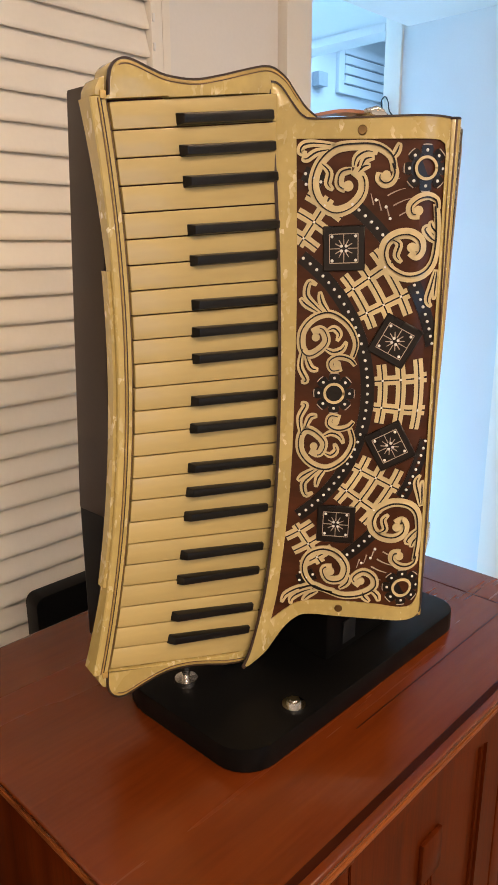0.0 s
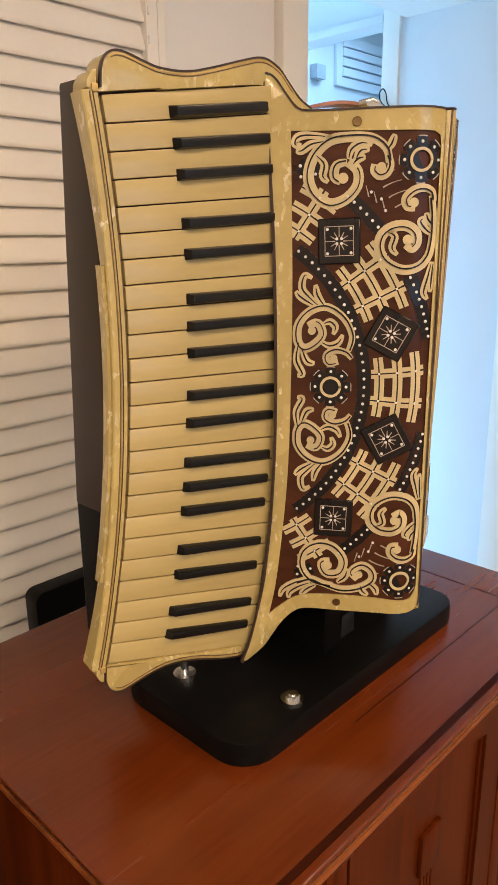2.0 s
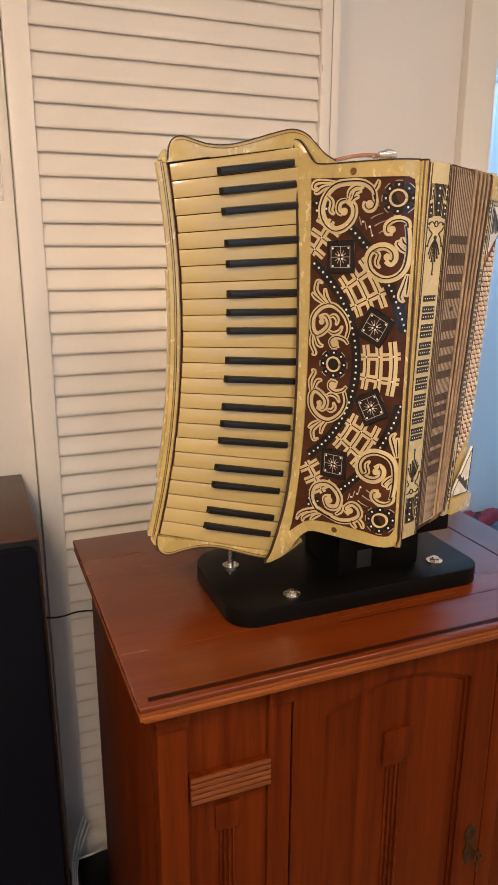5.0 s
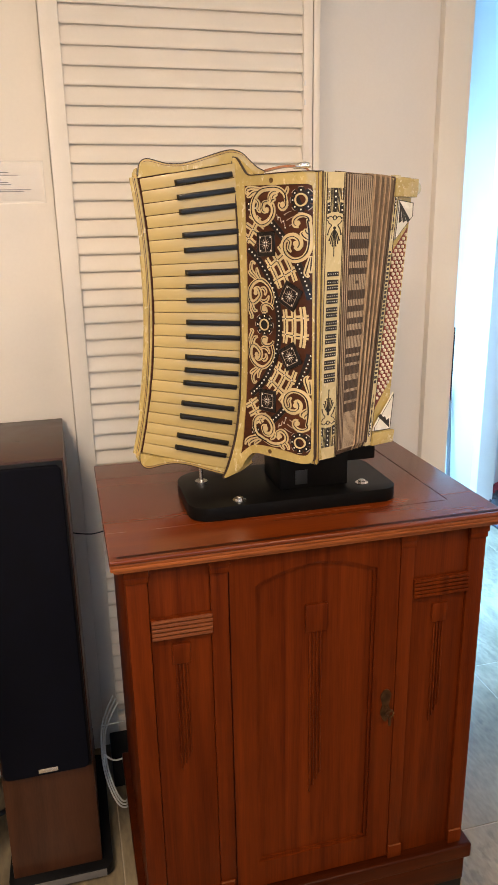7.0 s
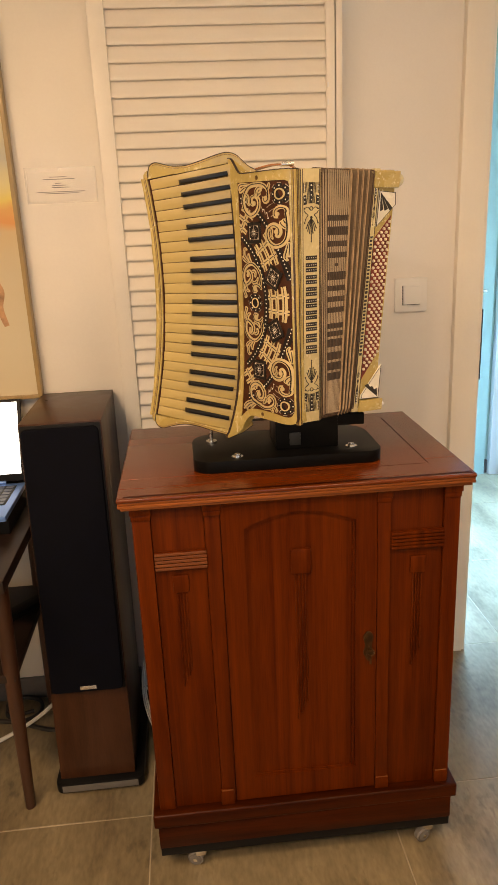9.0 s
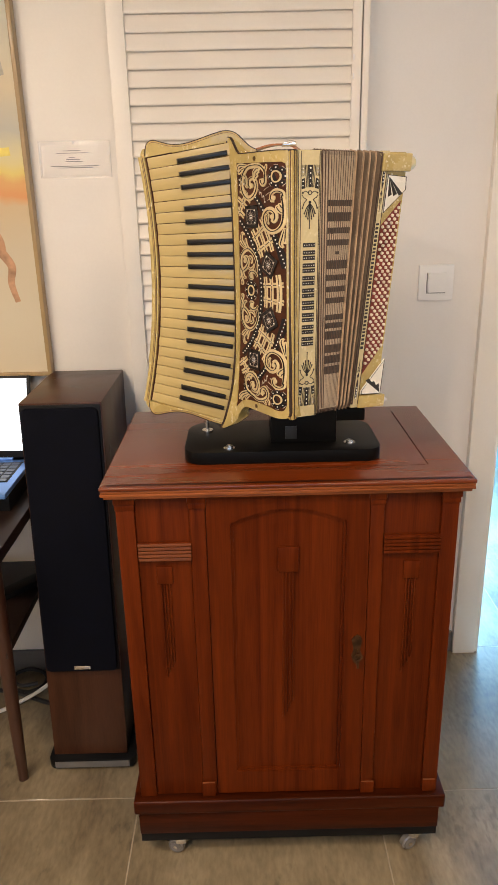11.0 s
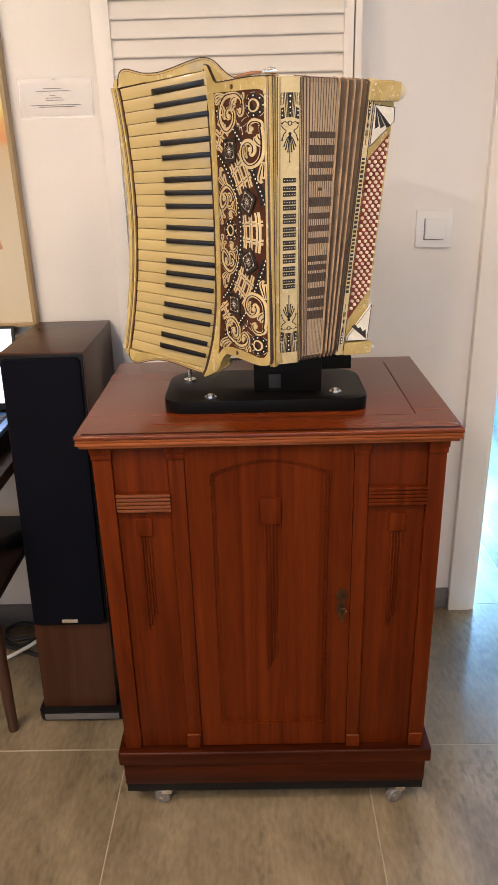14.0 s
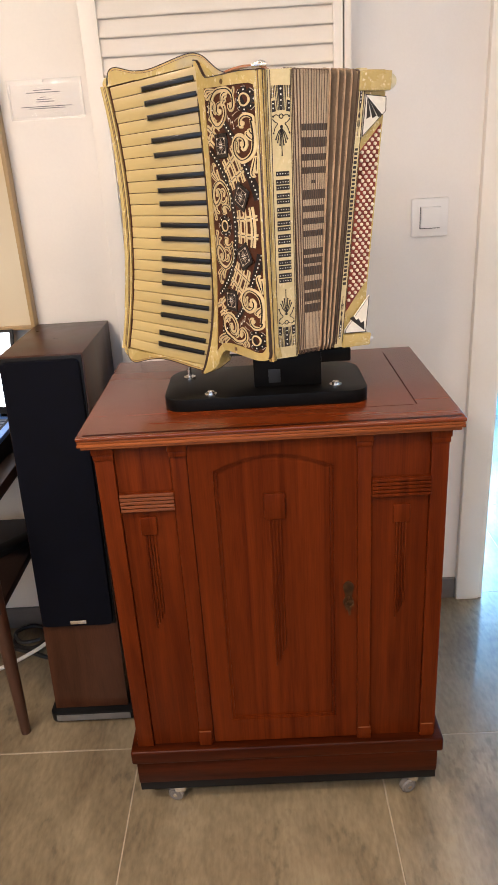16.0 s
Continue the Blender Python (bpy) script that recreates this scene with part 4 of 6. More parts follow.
        for f in (0.27, 0.73) if b - a > 12 else (0.5,):
            ribbon(lines, [polar(0.1640 + 0.0490 * k / 3, a + (b - a) * f) for k in range(4)], 0.0013, C1 - 0.0002, C1 + 0.00025)
        for r in (0.1715, 0.1885, 0.2055):
            ribbon(lines, [polar(r, a + (b - a) * k / 8) for k in range(9)], 0.0013, C1 - 0.0002, C1 + 0.0002)
        fold("lattice_line", lines, "grille_dark", g)
        for f in (0.27, 0.73) if b - a > 12 else (0.5,):
            for r in (0.1715, 0.1885, 0.2055):
                p = polar(r, a + (b - a) * f)
                put("stud", stud, g, GR @ Matrix.Translation((p[0], p[1], C1 - 0.0004 + rise(p[0]))))
    # square bosses with a starburst
    for deg in (45.8, 15.7, -15.7, -45.8):
        x, y = polar(0.1875, deg)
        m = GR @ Matrix.Translation((x, y, 0)) @ Matrix.Rotation(radians(deg - 44 if deg > 0 else deg + 44), 4, "Z")
        boss = part("boss", bevel(box(bm_new(), -0.0190, 0.0190, -0.0200, 0.0200, C0, C2), 0.001, 1), "grille_dark", g, "dark square boss with a starburst", m=m)
        st = bm_new()
        o = 0.0128
        for p, q in (((-o, -o), (o, -o)), ((o, -o), (o, o)), ((o, o), (-o, o)), ((-o, o), (-o, -o)), ((0, -o), (0, -0.007)), ((0, o), (0, 0.007)), ((-o, 0), (-0.007, 0)), ((o, 0), (0.007, 0))):
            ribbon(st, [p, q], 0.0007, C2 - 0.0001, C2 + 0.0003)
        for k in range(12):
            a = pi * k / 6
            ribbon(st, [(0.0036 * cos(a), 0.0036 * sin(a)), (0.0088 * cos(a), 0.0088 * sin(a))], lambda t: 0.0011 - 0.0004 * t, C2 - 0.0001, C2 + 0.0003)
        part("starburst", st, "boss_line", boss, m=m)
        for k in range(4):
            a = pi / 4 + pi / 2 * k
            for rr in (0.0030, 0.0150):
                put("stud", stud, g, m @ Matrix.Translation((rr * cos(a), rr * sin(a), C2)))
    # rosettes
    for x, y in ((0.0535, 0.0), (0.1285, 0.2020), (0.1275, -0.2015)):
        bm = disc(bm_new(), x, y, 0.0135, C0, C1 - 0.0002, 20)
        for k in range(8):
            a = pi / 4 * k
            disc(bm, x + 0.0155 * cos(a), y + 0.0155 * sin(a), 0.0054, C0, C1 - 0.0001 - 0.00003 * k, 12)
        ro = fold("rosette", bm, "grille_dark", g, "dark flower rosette with a cream ring")
        fold("ring", ring(bm_new(), x, y, 0.0078, 0.0102, C1 - 0.0003, C2), "inlay", ro)
        pet = bm_new()
        for k in range(8):
            a = pi / 4 * k
            put("stud", stud, g, GR @ Matrix.Translation((x + 0.0148 * cos(a), y + 0.0148 * sin(a), C1 - 0.0004 + rise(x + 0.0148 * cos(a)))))
            ribbon(pet, [(x + 0.0195 * cos(a + d), y + 0.0195 * sin(a + d)) for d in (-0.2, -0.1, 0, 0.1, 0.2)], 0.0009, C1 - 0.0003, C1 + 0.0002)
        fold("petal_ornament", pet, "boss_line", ro)

    # acanthus scrolls
    def offset(pts, e):
        n, out = len(pts), []
        for k, p in enumerate(pts):
            a, b = pts[max(0, k - 1)], pts[min(n - 1, k + 1)]
            d = math.hypot(b[0] - a[0], b[1] - a[1]) or 1
            out.append((p[0] - (b[1] - a[1]) / d * e, p[1] + (b[0] - a[0]) / d * e))
        return out

    def stroke(bm, pts, w, fl, side):
        """A tapering band with a dark line cut along it."""
        pts = smooth_line([(p[0], fl * p[1]) for p in pts], 6)
        n = len(pts)
        level[0] += 1
        top = C1 + 0.00030 + 0.00004 * level[0]
        band_ = offset(pts, side * fl * 0.22 * w)
        ribbon(bm, band_, lambda t: w * (0.75 + 0.95 * math.sin(pi * (0.10 + 0.66 * t))), C0, top)
        cut = offset(pts, side * fl * 0.42 * w)
        ribbon(cuts[0], cut[1: int(n * 0.94)], lambda t: 0.0015 - 0.0006 * t, top - 0.0003, C2 + 0.0003)

    def finger(bm, pts, w, fl):
        level[0] += 1
        top = C1 + 0.00020 + 0.00002 * level[0]
        line = smooth_line([(p[0], fl * p[1]) for p in pts], 6)
        ribbon(bm, line, lambda t: 1.55 * w * (0.22 + 0.90 * math.sin(pi * (0.10 + 0.80 * t))), C0, top)
        n = len(line)
        ribbon(cuts[0], line[int(n * 0.08): int(n * 0.86)], lambda t: 0.0006 + 0.0010 * math.sin(pi * t), top - 0.0003, top + 0.00025)

    cuts, level = [bm_new()], [0]

    def finish(bm):
        sc = fold("scroll", bm, "inlay", g, "cream acanthus scroll")
        fold("scroll_line", cuts[0], "grille_dark", sc)
        cuts[0] = bm_new()
        level[0] = 0

    def knob(bm, x, y, r, fl):
        disc(bm, x, fl * y, r, C0, C1 + 0.0007 + 0.05 * r, 14)

    bm = bm_new()
    stroke(bm, [(0.0995, 0.1998), (0.0966, 0.2112), (0.0854, 0.2190), (0.0685, 0.2205), (0.0493, 0.2180), (0.0362, 0.2063), (0.0315, 0.1903), (0.0366, 0.1763), (0.0491, 0.1679), (0.0626, 0.1713), (0.0721, 0.1817), (0.0723, 0.1933), (0.0643, 0.2002)], 0.0058, 1, -1)
    stroke(bm, [(0.0643, 0.2002), (0.0558, 0.1981), (0.0543, 0.19), (0.0597, 0.1865)], 0.0050, 1, -1)
    stroke(bm, [(0.1003, 0.2077), (0.1031, 0.1986), (0.0998, 0.1906), (0.0926, 0.1884), (0.0869, 0.1931), (0.0874, 0.1992)], 0.0042, 1, -1)
    knob(bm, 0.0940, 0.1965, 0.0040, 1), knob(bm, 0.0610, 0.1880, 0.0046, 1)
    for f in ([(0.0654, 0.2036), (0.0676, 0.2116), (0.0759, 0.2166), (0.0856, 0.2151)], [(0.0715, 0.2024), (0.0756, 0.2103), (0.0833, 0.2113)], [(0.0690, 0.1990), (0.0740, 0.2040), (0.0800, 0.2050)],
              [(0.0504, 0.222), (0.0298, 0.2241), (0.0202, 0.2224), (0.0183, 0.2168), (0.0239, 0.216)], [(0.0444, 0.2187), (0.0324, 0.2166), (0.0239, 0.2115), (0.019, 0.2120)], [(0.0983, 0.21), (0.1024, 0.2163), (0.1045, 0.223)],
              [(0.0360, 0.2080), (0.0440, 0.2000), (0.0430, 0.1900), (0.0480, 0.1850)]):
        finger(bm, f, 0.0042, 1)
    finish(bm)
    bm = bm_new()
    stroke(bm, [(0.0200, 0.2075), (0.0362, 0.2018), (0.051, 0.2072), (0.0688, 0.2125), (0.0863, 0.2096), (0.0983, 0.2012), (0.0974, 0.1916), (0.0885, 0.1868), (0.0799, 0.1933), (0.086, 0.2003)], 0.0050, -1, 1)
    stroke(bm, [(0.0598, 0.2081), (0.0391, 0.2034), (0.0287, 0.189), (0.0314, 0.173), (0.0444, 0.165), (0.0589, 0.168), (0.0685, 0.1806), (0.0653, 0.1935), (0.0537, 0.1952), (0.0491, 0.1856), (0.0564, 0.1839)], 0.0056, -1, -1)
    knob(bm, 0.0545, 0.1870, 0.0042, -1), knob(bm, 0.0862, 0.1960, 0.0038, -1)
    for f in ([(0.0360, 0.2045), (0.0220, 0.2080), (0.0085, 0.2165), (0.0045, 0.2260)], [(0.0360, 0.2080), (0.0240, 0.2130), (0.0150, 0.2200), (0.0140, 0.2270)], [(0.0420, 0.2100), (0.0330, 0.2150), (0.0260, 0.2225)], [(0.0640, 0.2060), (0.0720, 0.1990), (0.0740, 0.1900)], [(0.0960, 0.2050), (0.1030, 0.2110), (0.1050, 0.2180)], [(0.0880, 0.2080), (0.0900, 0.2140), (0.0960, 0.2190)]):
        finger(bm, f, 0.0042, -1)
    finish(bm)
    for fl in (1, -1):
        bm = bm_new()
        stroke(bm, [(0.1405, 0.1727), (0.1428, 0.1562), (0.1432, 0.1372), (0.1400, 0.1203), (0.1302, 0.1100), (0.1147, 0.1078), (0.0993, 0.1158), (0.0933, 0.128), (0.0958, 0.1401), (0.1054, 0.1472), (0.1177, 0.1482), (0.1272, 0.1422), (0.1289, 0.1325), (0.124, 0.1265), (0.1174, 0.1302)], 0.0056, fl, -1)
        stroke(bm, [(0.1425, 0.168), (0.1405, 0.1762), (0.1322, 0.1798), (0.1224, 0.1776), (0.1154, 0.1707), (0.117, 0.1625), (0.1247, 0.1612)], 0.0044, fl, 1)
        knob(bm, 0.1235, 0.1665, 0.0042, fl), knob(bm, 0.1195, 0.1350, 0.0044, fl)
        for f in ([(0.1420, 0.1396), (0.1358, 0.1433), (0.1302, 0.1505), (0.1349, 0.154)], [(0.1425, 0.1470), (0.1370, 0.1520), (0.1350, 0.1580)], [(0.1425, 0.1154), (0.1392, 0.1007), (0.1364, 0.0882), (0.1405, 0.0819)], [(0.1440, 0.1154), (0.1432, 0.1006), (0.1425, 0.0882)],
                  [(0.1010, 0.1420), (0.1080, 0.1380), (0.1060, 0.1280), (0.1110, 0.1220)]):
            finger(bm, f, 0.0040, fl)
        finish(bm)
        bm = bm_new()
        stroke(bm, [(0.0684, 0.0345), (0.0716, 0.0488), (0.0637, 0.0648), (0.0485, 0.0745), (0.0335, 0.0707), (0.0235, 0.059), (0.0228, 0.0446), (0.0281, 0.038), (0.0369, 0.0417), (0.0439, 0.0503), (0.0399, 0.0599), (0.032, 0.057)], 0.0050, fl, -1)
        stroke(bm, [(0.0723, 0.0266), (0.067, 0.0322), (0.0574, 0.0345), (0.0499, 0.0303), (0.0517, 0.0237), (0.06, 0.0254)], 0.0040, fl, -1)
        knob(bm, 0.0350, 0.0535, 0.0038, fl), knob(bm, 0.0560, 0.0280, 0.0034, fl)
        for f in ([(0.0429, 0.0751), (0.0328, 0.084), (0.0255, 0.093), (0.0278, 0.1044), (0.0349, 0.1019)], [(0.0374, 0.0766), (0.0254, 0.084), (0.0195, 0.090)], [(0.0470, 0.0760), (0.0400, 0.0860), (0.0380, 0.0960)],
                  [(0.0233, 0.0446), (0.0205, 0.026), (0.0265, 0.0125), (0.0215, 0.0106)], [(0.0255, 0.0374), (0.0308, 0.0246), (0.038, 0.0226)], [(0.0440, 0.0430), (0.0520, 0.0395), (0.0600, 0.0425), (0.0640, 0.0500)], [(0.0460, 0.0600), (0.0520, 0.0620), (0.0570, 0.0570), (0.0550, 0.0500)]):
            finger(bm, f, 0.0040, fl)
        finish(bm)
        # fine engraved feathers
        bm = bm_new()
        for k in range(4):
            x, y = 0.0905 + 0.0055 * k, 0.1880 - 0.0085 * k
            ribbon(bm, [(x + 0.0026 * j, fl * (y + 0.0016 * j - 0.0001 * j * j)) for j in range(7)], lambda t: 0.0013 - 0.0008 * t, C0, C1)
        for k in range(3):
            ribbon(bm, [(0.0840 + 0.007 * k - 0.0007 * j, fl * (0.1720 - 0.005 * k + 0.0024 * j)) for j in range(5)], lambda t: 0.0013 - 0.0008 * t, C0, C1)
        fold("feather", bm, "boss_line", g)
        for x, y in ((0.0860, 0.1760), (0.0950, 0.1700), (0.0990, 0.1600), (0.0235, 0.1900)):
            put("stud", stud, g, GR @ Matrix.Translation((x, fl * y, C1 + rise(x))))
    return g


def treble_body(acc):
    plan = [(0.516, 0.500), (0.533, 0.474), (0.6150, 0.3720), (0.6400, 0.3670), (0.6870, 0.3930), (0.615, 0.560), (0.53, 0.600), (0.470, 0.570)]
    part("treble_box", prism(bm_new(), plan, 1.0600, 1.5450), "pearl", acc)
    mould = smooth_line([(0.6290, 0.3585), (0.6303, 0.3540), (0.6332, 0.3508), (0.6370, 0.3503), (0.6405, 0.3526), (0.6435, 0.3572), (0.6445, 0.3640)], 3)
    e = part("edge_moulding", shear(bevel(prism(bm_new(), mould + [(0.633, 0.366)], 1.0580, 1.5440), 0.0012), 0, -0.016, 1.3), "pearl", acc)
    part("trim_line", shear(tube(bm_new(), [(p[0], p[1], 1.5436) for p in mould], 0.0012, 6), 0, -0.016, 1.3), "dark_trim", e)
    for k, mt in ((0.34, "brown_trim"), (0.52, "gold_trim"), (0.70, "dark_trim"), (0.9, "brown_trim")):
        p = mould[int(k * (len(mould) - 1))]
        part("trim_line", shear(tube(bm_new(), [(p[0], p[1], 1.0580), (p[0], p[1], 1.5432)], 0.0010, 6), 0, -0.016, 1.3), mt, e)
    # name strip facing the bellows side
    W, H, X = 0.0455, 0.2425, 0.0240
    p = part("name_strip", bevel(box(bm_new(), 0, W, -H, H + 0.0015, -0.010, 0.0), 0.001), "pearl_white", acc, "white pearloid strip with dark inlaid lettering", m=PN)
    for x in (0.0016, 0.0062, W - 0.0036, W - 0.0010):
        part("trim_line", box(bm_new(), x - 0.0006, x + 0.0006, -H + 0.001, H, -0.0002, 0.0006), "dark_trim", p, m=PN)
    for k in range(9):
        z = -0.1007 + 0.0227 * k
        for a in (0, 1) if k < 8 else (0,):
            b = bevel(box(bm_new(), X - 0.0122, X + 0.0122, z + 0.0094 * a, z + 0.0076 + 0.0094 * a, -0.0002, 0.0009), 0.0003, 1)
            bar = part("letter_bar", b, "black_trim", p, m=PN)
            d = bm_new()
            for j in range(5):
                disc(d, X - 0.0096 + 0.0048 * j, z + 0.0038 + 0.0094 * a, 0.0009, 0.0008, 0.0012, 6)
            part("bar_studs", d, "jewel", bar, m=PN)
    c0, c1 = -0.0002, 0.0008
    for fl in (1, -1):
        at = lambda x, y: (X + x, fl * y)
        o = part("fan_ornament", ring(bm_new(), X, fl * 0.1740, 0.0026, 0.0040, c0, c1, 16), "black_trim", p, "black art deco fan ornament", m=PN)
        part("wedge", prism(bm_new(), [at(-0.0052, 0.2200), at(0.0052, 0.2200), at(0.0026, 0.1830), at(-0.0026, 0.1830)][::fl], c0, c1), "black_trim", o, m=PN)
        studs = bm_new()
        for k in range(4):
            disc(studs, X, fl * (0.2150 - 0.0085 * k), 0.0017 - 0.0002 * k, c1, c1 + 0.0004, 8)
        for sx in (-1, 1):
            rays = bm_new()
            for x0, x1 in ((0.0072, 0.0040), (0.0100, 0.0066)):
                ribbon(rays, [at(sx * x0, 0.2200), at(sx * x1, 0.1830)], 0.0011, c0, c1)
            ribbon(rays, [at(sx * 0.0120, 0.2030), at(sx * 0.0124, 0.2195), at(sx * 0.0160, 0.2195), at(sx * 0.0160, 0.2010), at(sx * 0.0120, 0.2030)], 0.0010, c0, c1)
            part("ray", rays, "black_trim", o, m=PN)
            part("wing", prism(bm_new(), [at(sx * 0.0108, 0.1985), at(sx * 0.0162, 0.1965), at(sx * 0.0162, 0.1800), at(sx * 0.0092, 0.1815)][:: fl * sx], c0, c1), "black_trim", o, m=PN)
            for x, y in ((0.0140, 0.1930), (0.0140, 0.1860), (0.0140, 0.2080), (0.0140, 0.2140)):
                disc(studs, X + sx * x, fl * y, 0.0012, c1, c1 + 0.0004, 8)
            curl = ribbon(bm_new(), smooth_line([at(sx * 0.0155, 0.1705), at(sx * 0.0120, 0.1660), at(sx * 0.0068, 0.1625), at(sx * 0.0110, 0.1570), at(sx * 0.0140, 0.1490)], 5), 0.0013, c0, c1)
            ribbon(curl, smooth_line([at(sx * 0.0040, 0.1740), at(sx * 0.0090, 0.1765), at(sx * 0.0140, 0.1740)], 5), 0.0012, c0, c1)
            disc(curl, *at(sx * 0.0142, 0.1738), 0.0017, c0, c1 + 0.0001, 10), disc(curl, *at(sx * 0.0142, 0.1482), 0.0015, c0, c1 + 0.0001, 10)
            part("curl", curl, "black_trim", o, m=PN)
            for x, y in ((0.0105, 0.1390), (0.0075, 0.1340), (0.0035, 0.1300)):
                leaf = ribbon(bm_new(), smooth_line([at(0, 0.1560), at(sx * x * 0.55, (y + 0.1560) / 2 + 0.002), at(sx * x, y)], 4), lambda t: 0.0010 + 0.0008 * t, c0, c1)
                disc(leaf, *at(sx * x, y), 0.0014, c0, c1 + 0.0001, 8)
                part("leaf", leaf, "black_trim", o, m=PN)
        part("fan_studs", studs, "jewel", o, m=PN)
        stem = ribbon(bm_new(), [at(0, 0.1585), at(0, 0.1140)], 0.0012, c0, c1 + 0.0001)
        disc(stem, *at(0, 0.1580), 0.0026, c0, c1 + 0.0002, 10), disc(stem, *at(0, 0.1140), 0.0012, c0, c1 + 0.0002, 8)
        part("stem", stem, "black_trim", o, m=PN)


E_T, E_B = Vector((0.6860, 0.3713, 1.5460)), Vector((0.6904, 0.3887, 1.0585))
F_T, F_B = Vector((0.8080, 0.4405, 1.5430)), Vector((0.7600, 0.4260, 1.0585))
Q_T, Q_B = (E_T + F_T) / 2 + Vector((0.002, -0.004, 0)), (E_B + F_B) / 2 + Vector((0.001, -0.002, 0))
D_E, D_F = Vector((-0.42, 0.91, 0.0)), Vector((-0.52, 0.85, 0.0))


def fan(a, q, b, f):
    return a.lerp(q, f).lerp(q.lerp(b, f), f)


def bellows(acc):
    fr = [0.045 * k for k in range(5)] + [0.18 + 0.038 * k for k in range(1, 11)] + [0.68, 0.785, 0.89, 1.0]
    rows = 88
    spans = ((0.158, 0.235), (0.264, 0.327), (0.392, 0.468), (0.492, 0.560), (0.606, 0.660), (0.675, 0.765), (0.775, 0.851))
    bm = bm_new()
    loops, at = [], []
    for k in range(2 * len(fr) - 1):
        f = fr[k // 2] if k % 2 == 0 else (fr[k // 2] + fr[k // 2 + 1]) / 2
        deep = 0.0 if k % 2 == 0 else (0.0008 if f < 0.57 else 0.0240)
        a, b = fan(E_T, Q_T, F_T, f), fan(E_B, Q_B, F_B, f)
        d = D_E.lerp(D_F, f).normalized()
        up = (a - b).normalized()
        a, b = a + d * deep - up * deep, b + d * deep + up * deep
        cut = 0.010
        loop = [bm.verts.new(a + d * cut)]
        loop += [bm.verts.new((a - up * cut).lerp(b + up * cut, j / rows)) for j in range(rows + 1)]
        loop += [bm.verts.new(p) for p in (b + d * cut, b + d * 0.16, a + d * 0.16)]
        loops.append(loop), at.append(f)
    for (p, q), f in zip(zip(loops, loops[1:]), [(x + y) / 2 for x, y in zip(at, at[1:])]):
        n = len(p)
        for j in range(n):
            face = bm.faces.new((p[j], p[(j + 1) % n], q[(j + 1) % n], q[j]))
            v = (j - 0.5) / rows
            # open folds: their shade is coloured in
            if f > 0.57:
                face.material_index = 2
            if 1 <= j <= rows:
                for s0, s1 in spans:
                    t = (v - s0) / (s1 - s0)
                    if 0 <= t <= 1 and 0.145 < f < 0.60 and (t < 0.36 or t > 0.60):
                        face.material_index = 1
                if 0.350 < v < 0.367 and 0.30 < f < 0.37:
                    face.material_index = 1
    bm.faces.new(loops[0][::-1]), bm.faces.new(loops[-1])
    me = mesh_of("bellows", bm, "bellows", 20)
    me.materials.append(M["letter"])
    me.materials.append(M["bellows_fold_shade"])
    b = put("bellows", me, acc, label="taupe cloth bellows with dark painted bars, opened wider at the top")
    for k, f in enumerate(fr):
        a, z = fan(E_T, Q_T, F_T, f), fan(E_B, Q_B, F_B, f)
        wide = 14 <= k < len(fr) - 1
        d = D_E.lerp(D_F, f).normalized() * (0.0001 if wide else -0.0004)
        # thin dark tubes on the closed folds draw the shaded gaps between them
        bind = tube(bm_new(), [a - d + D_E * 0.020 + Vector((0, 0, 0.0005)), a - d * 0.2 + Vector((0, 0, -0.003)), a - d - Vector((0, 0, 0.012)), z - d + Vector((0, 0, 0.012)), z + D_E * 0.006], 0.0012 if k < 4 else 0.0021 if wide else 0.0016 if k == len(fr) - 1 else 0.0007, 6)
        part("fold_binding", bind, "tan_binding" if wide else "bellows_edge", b)


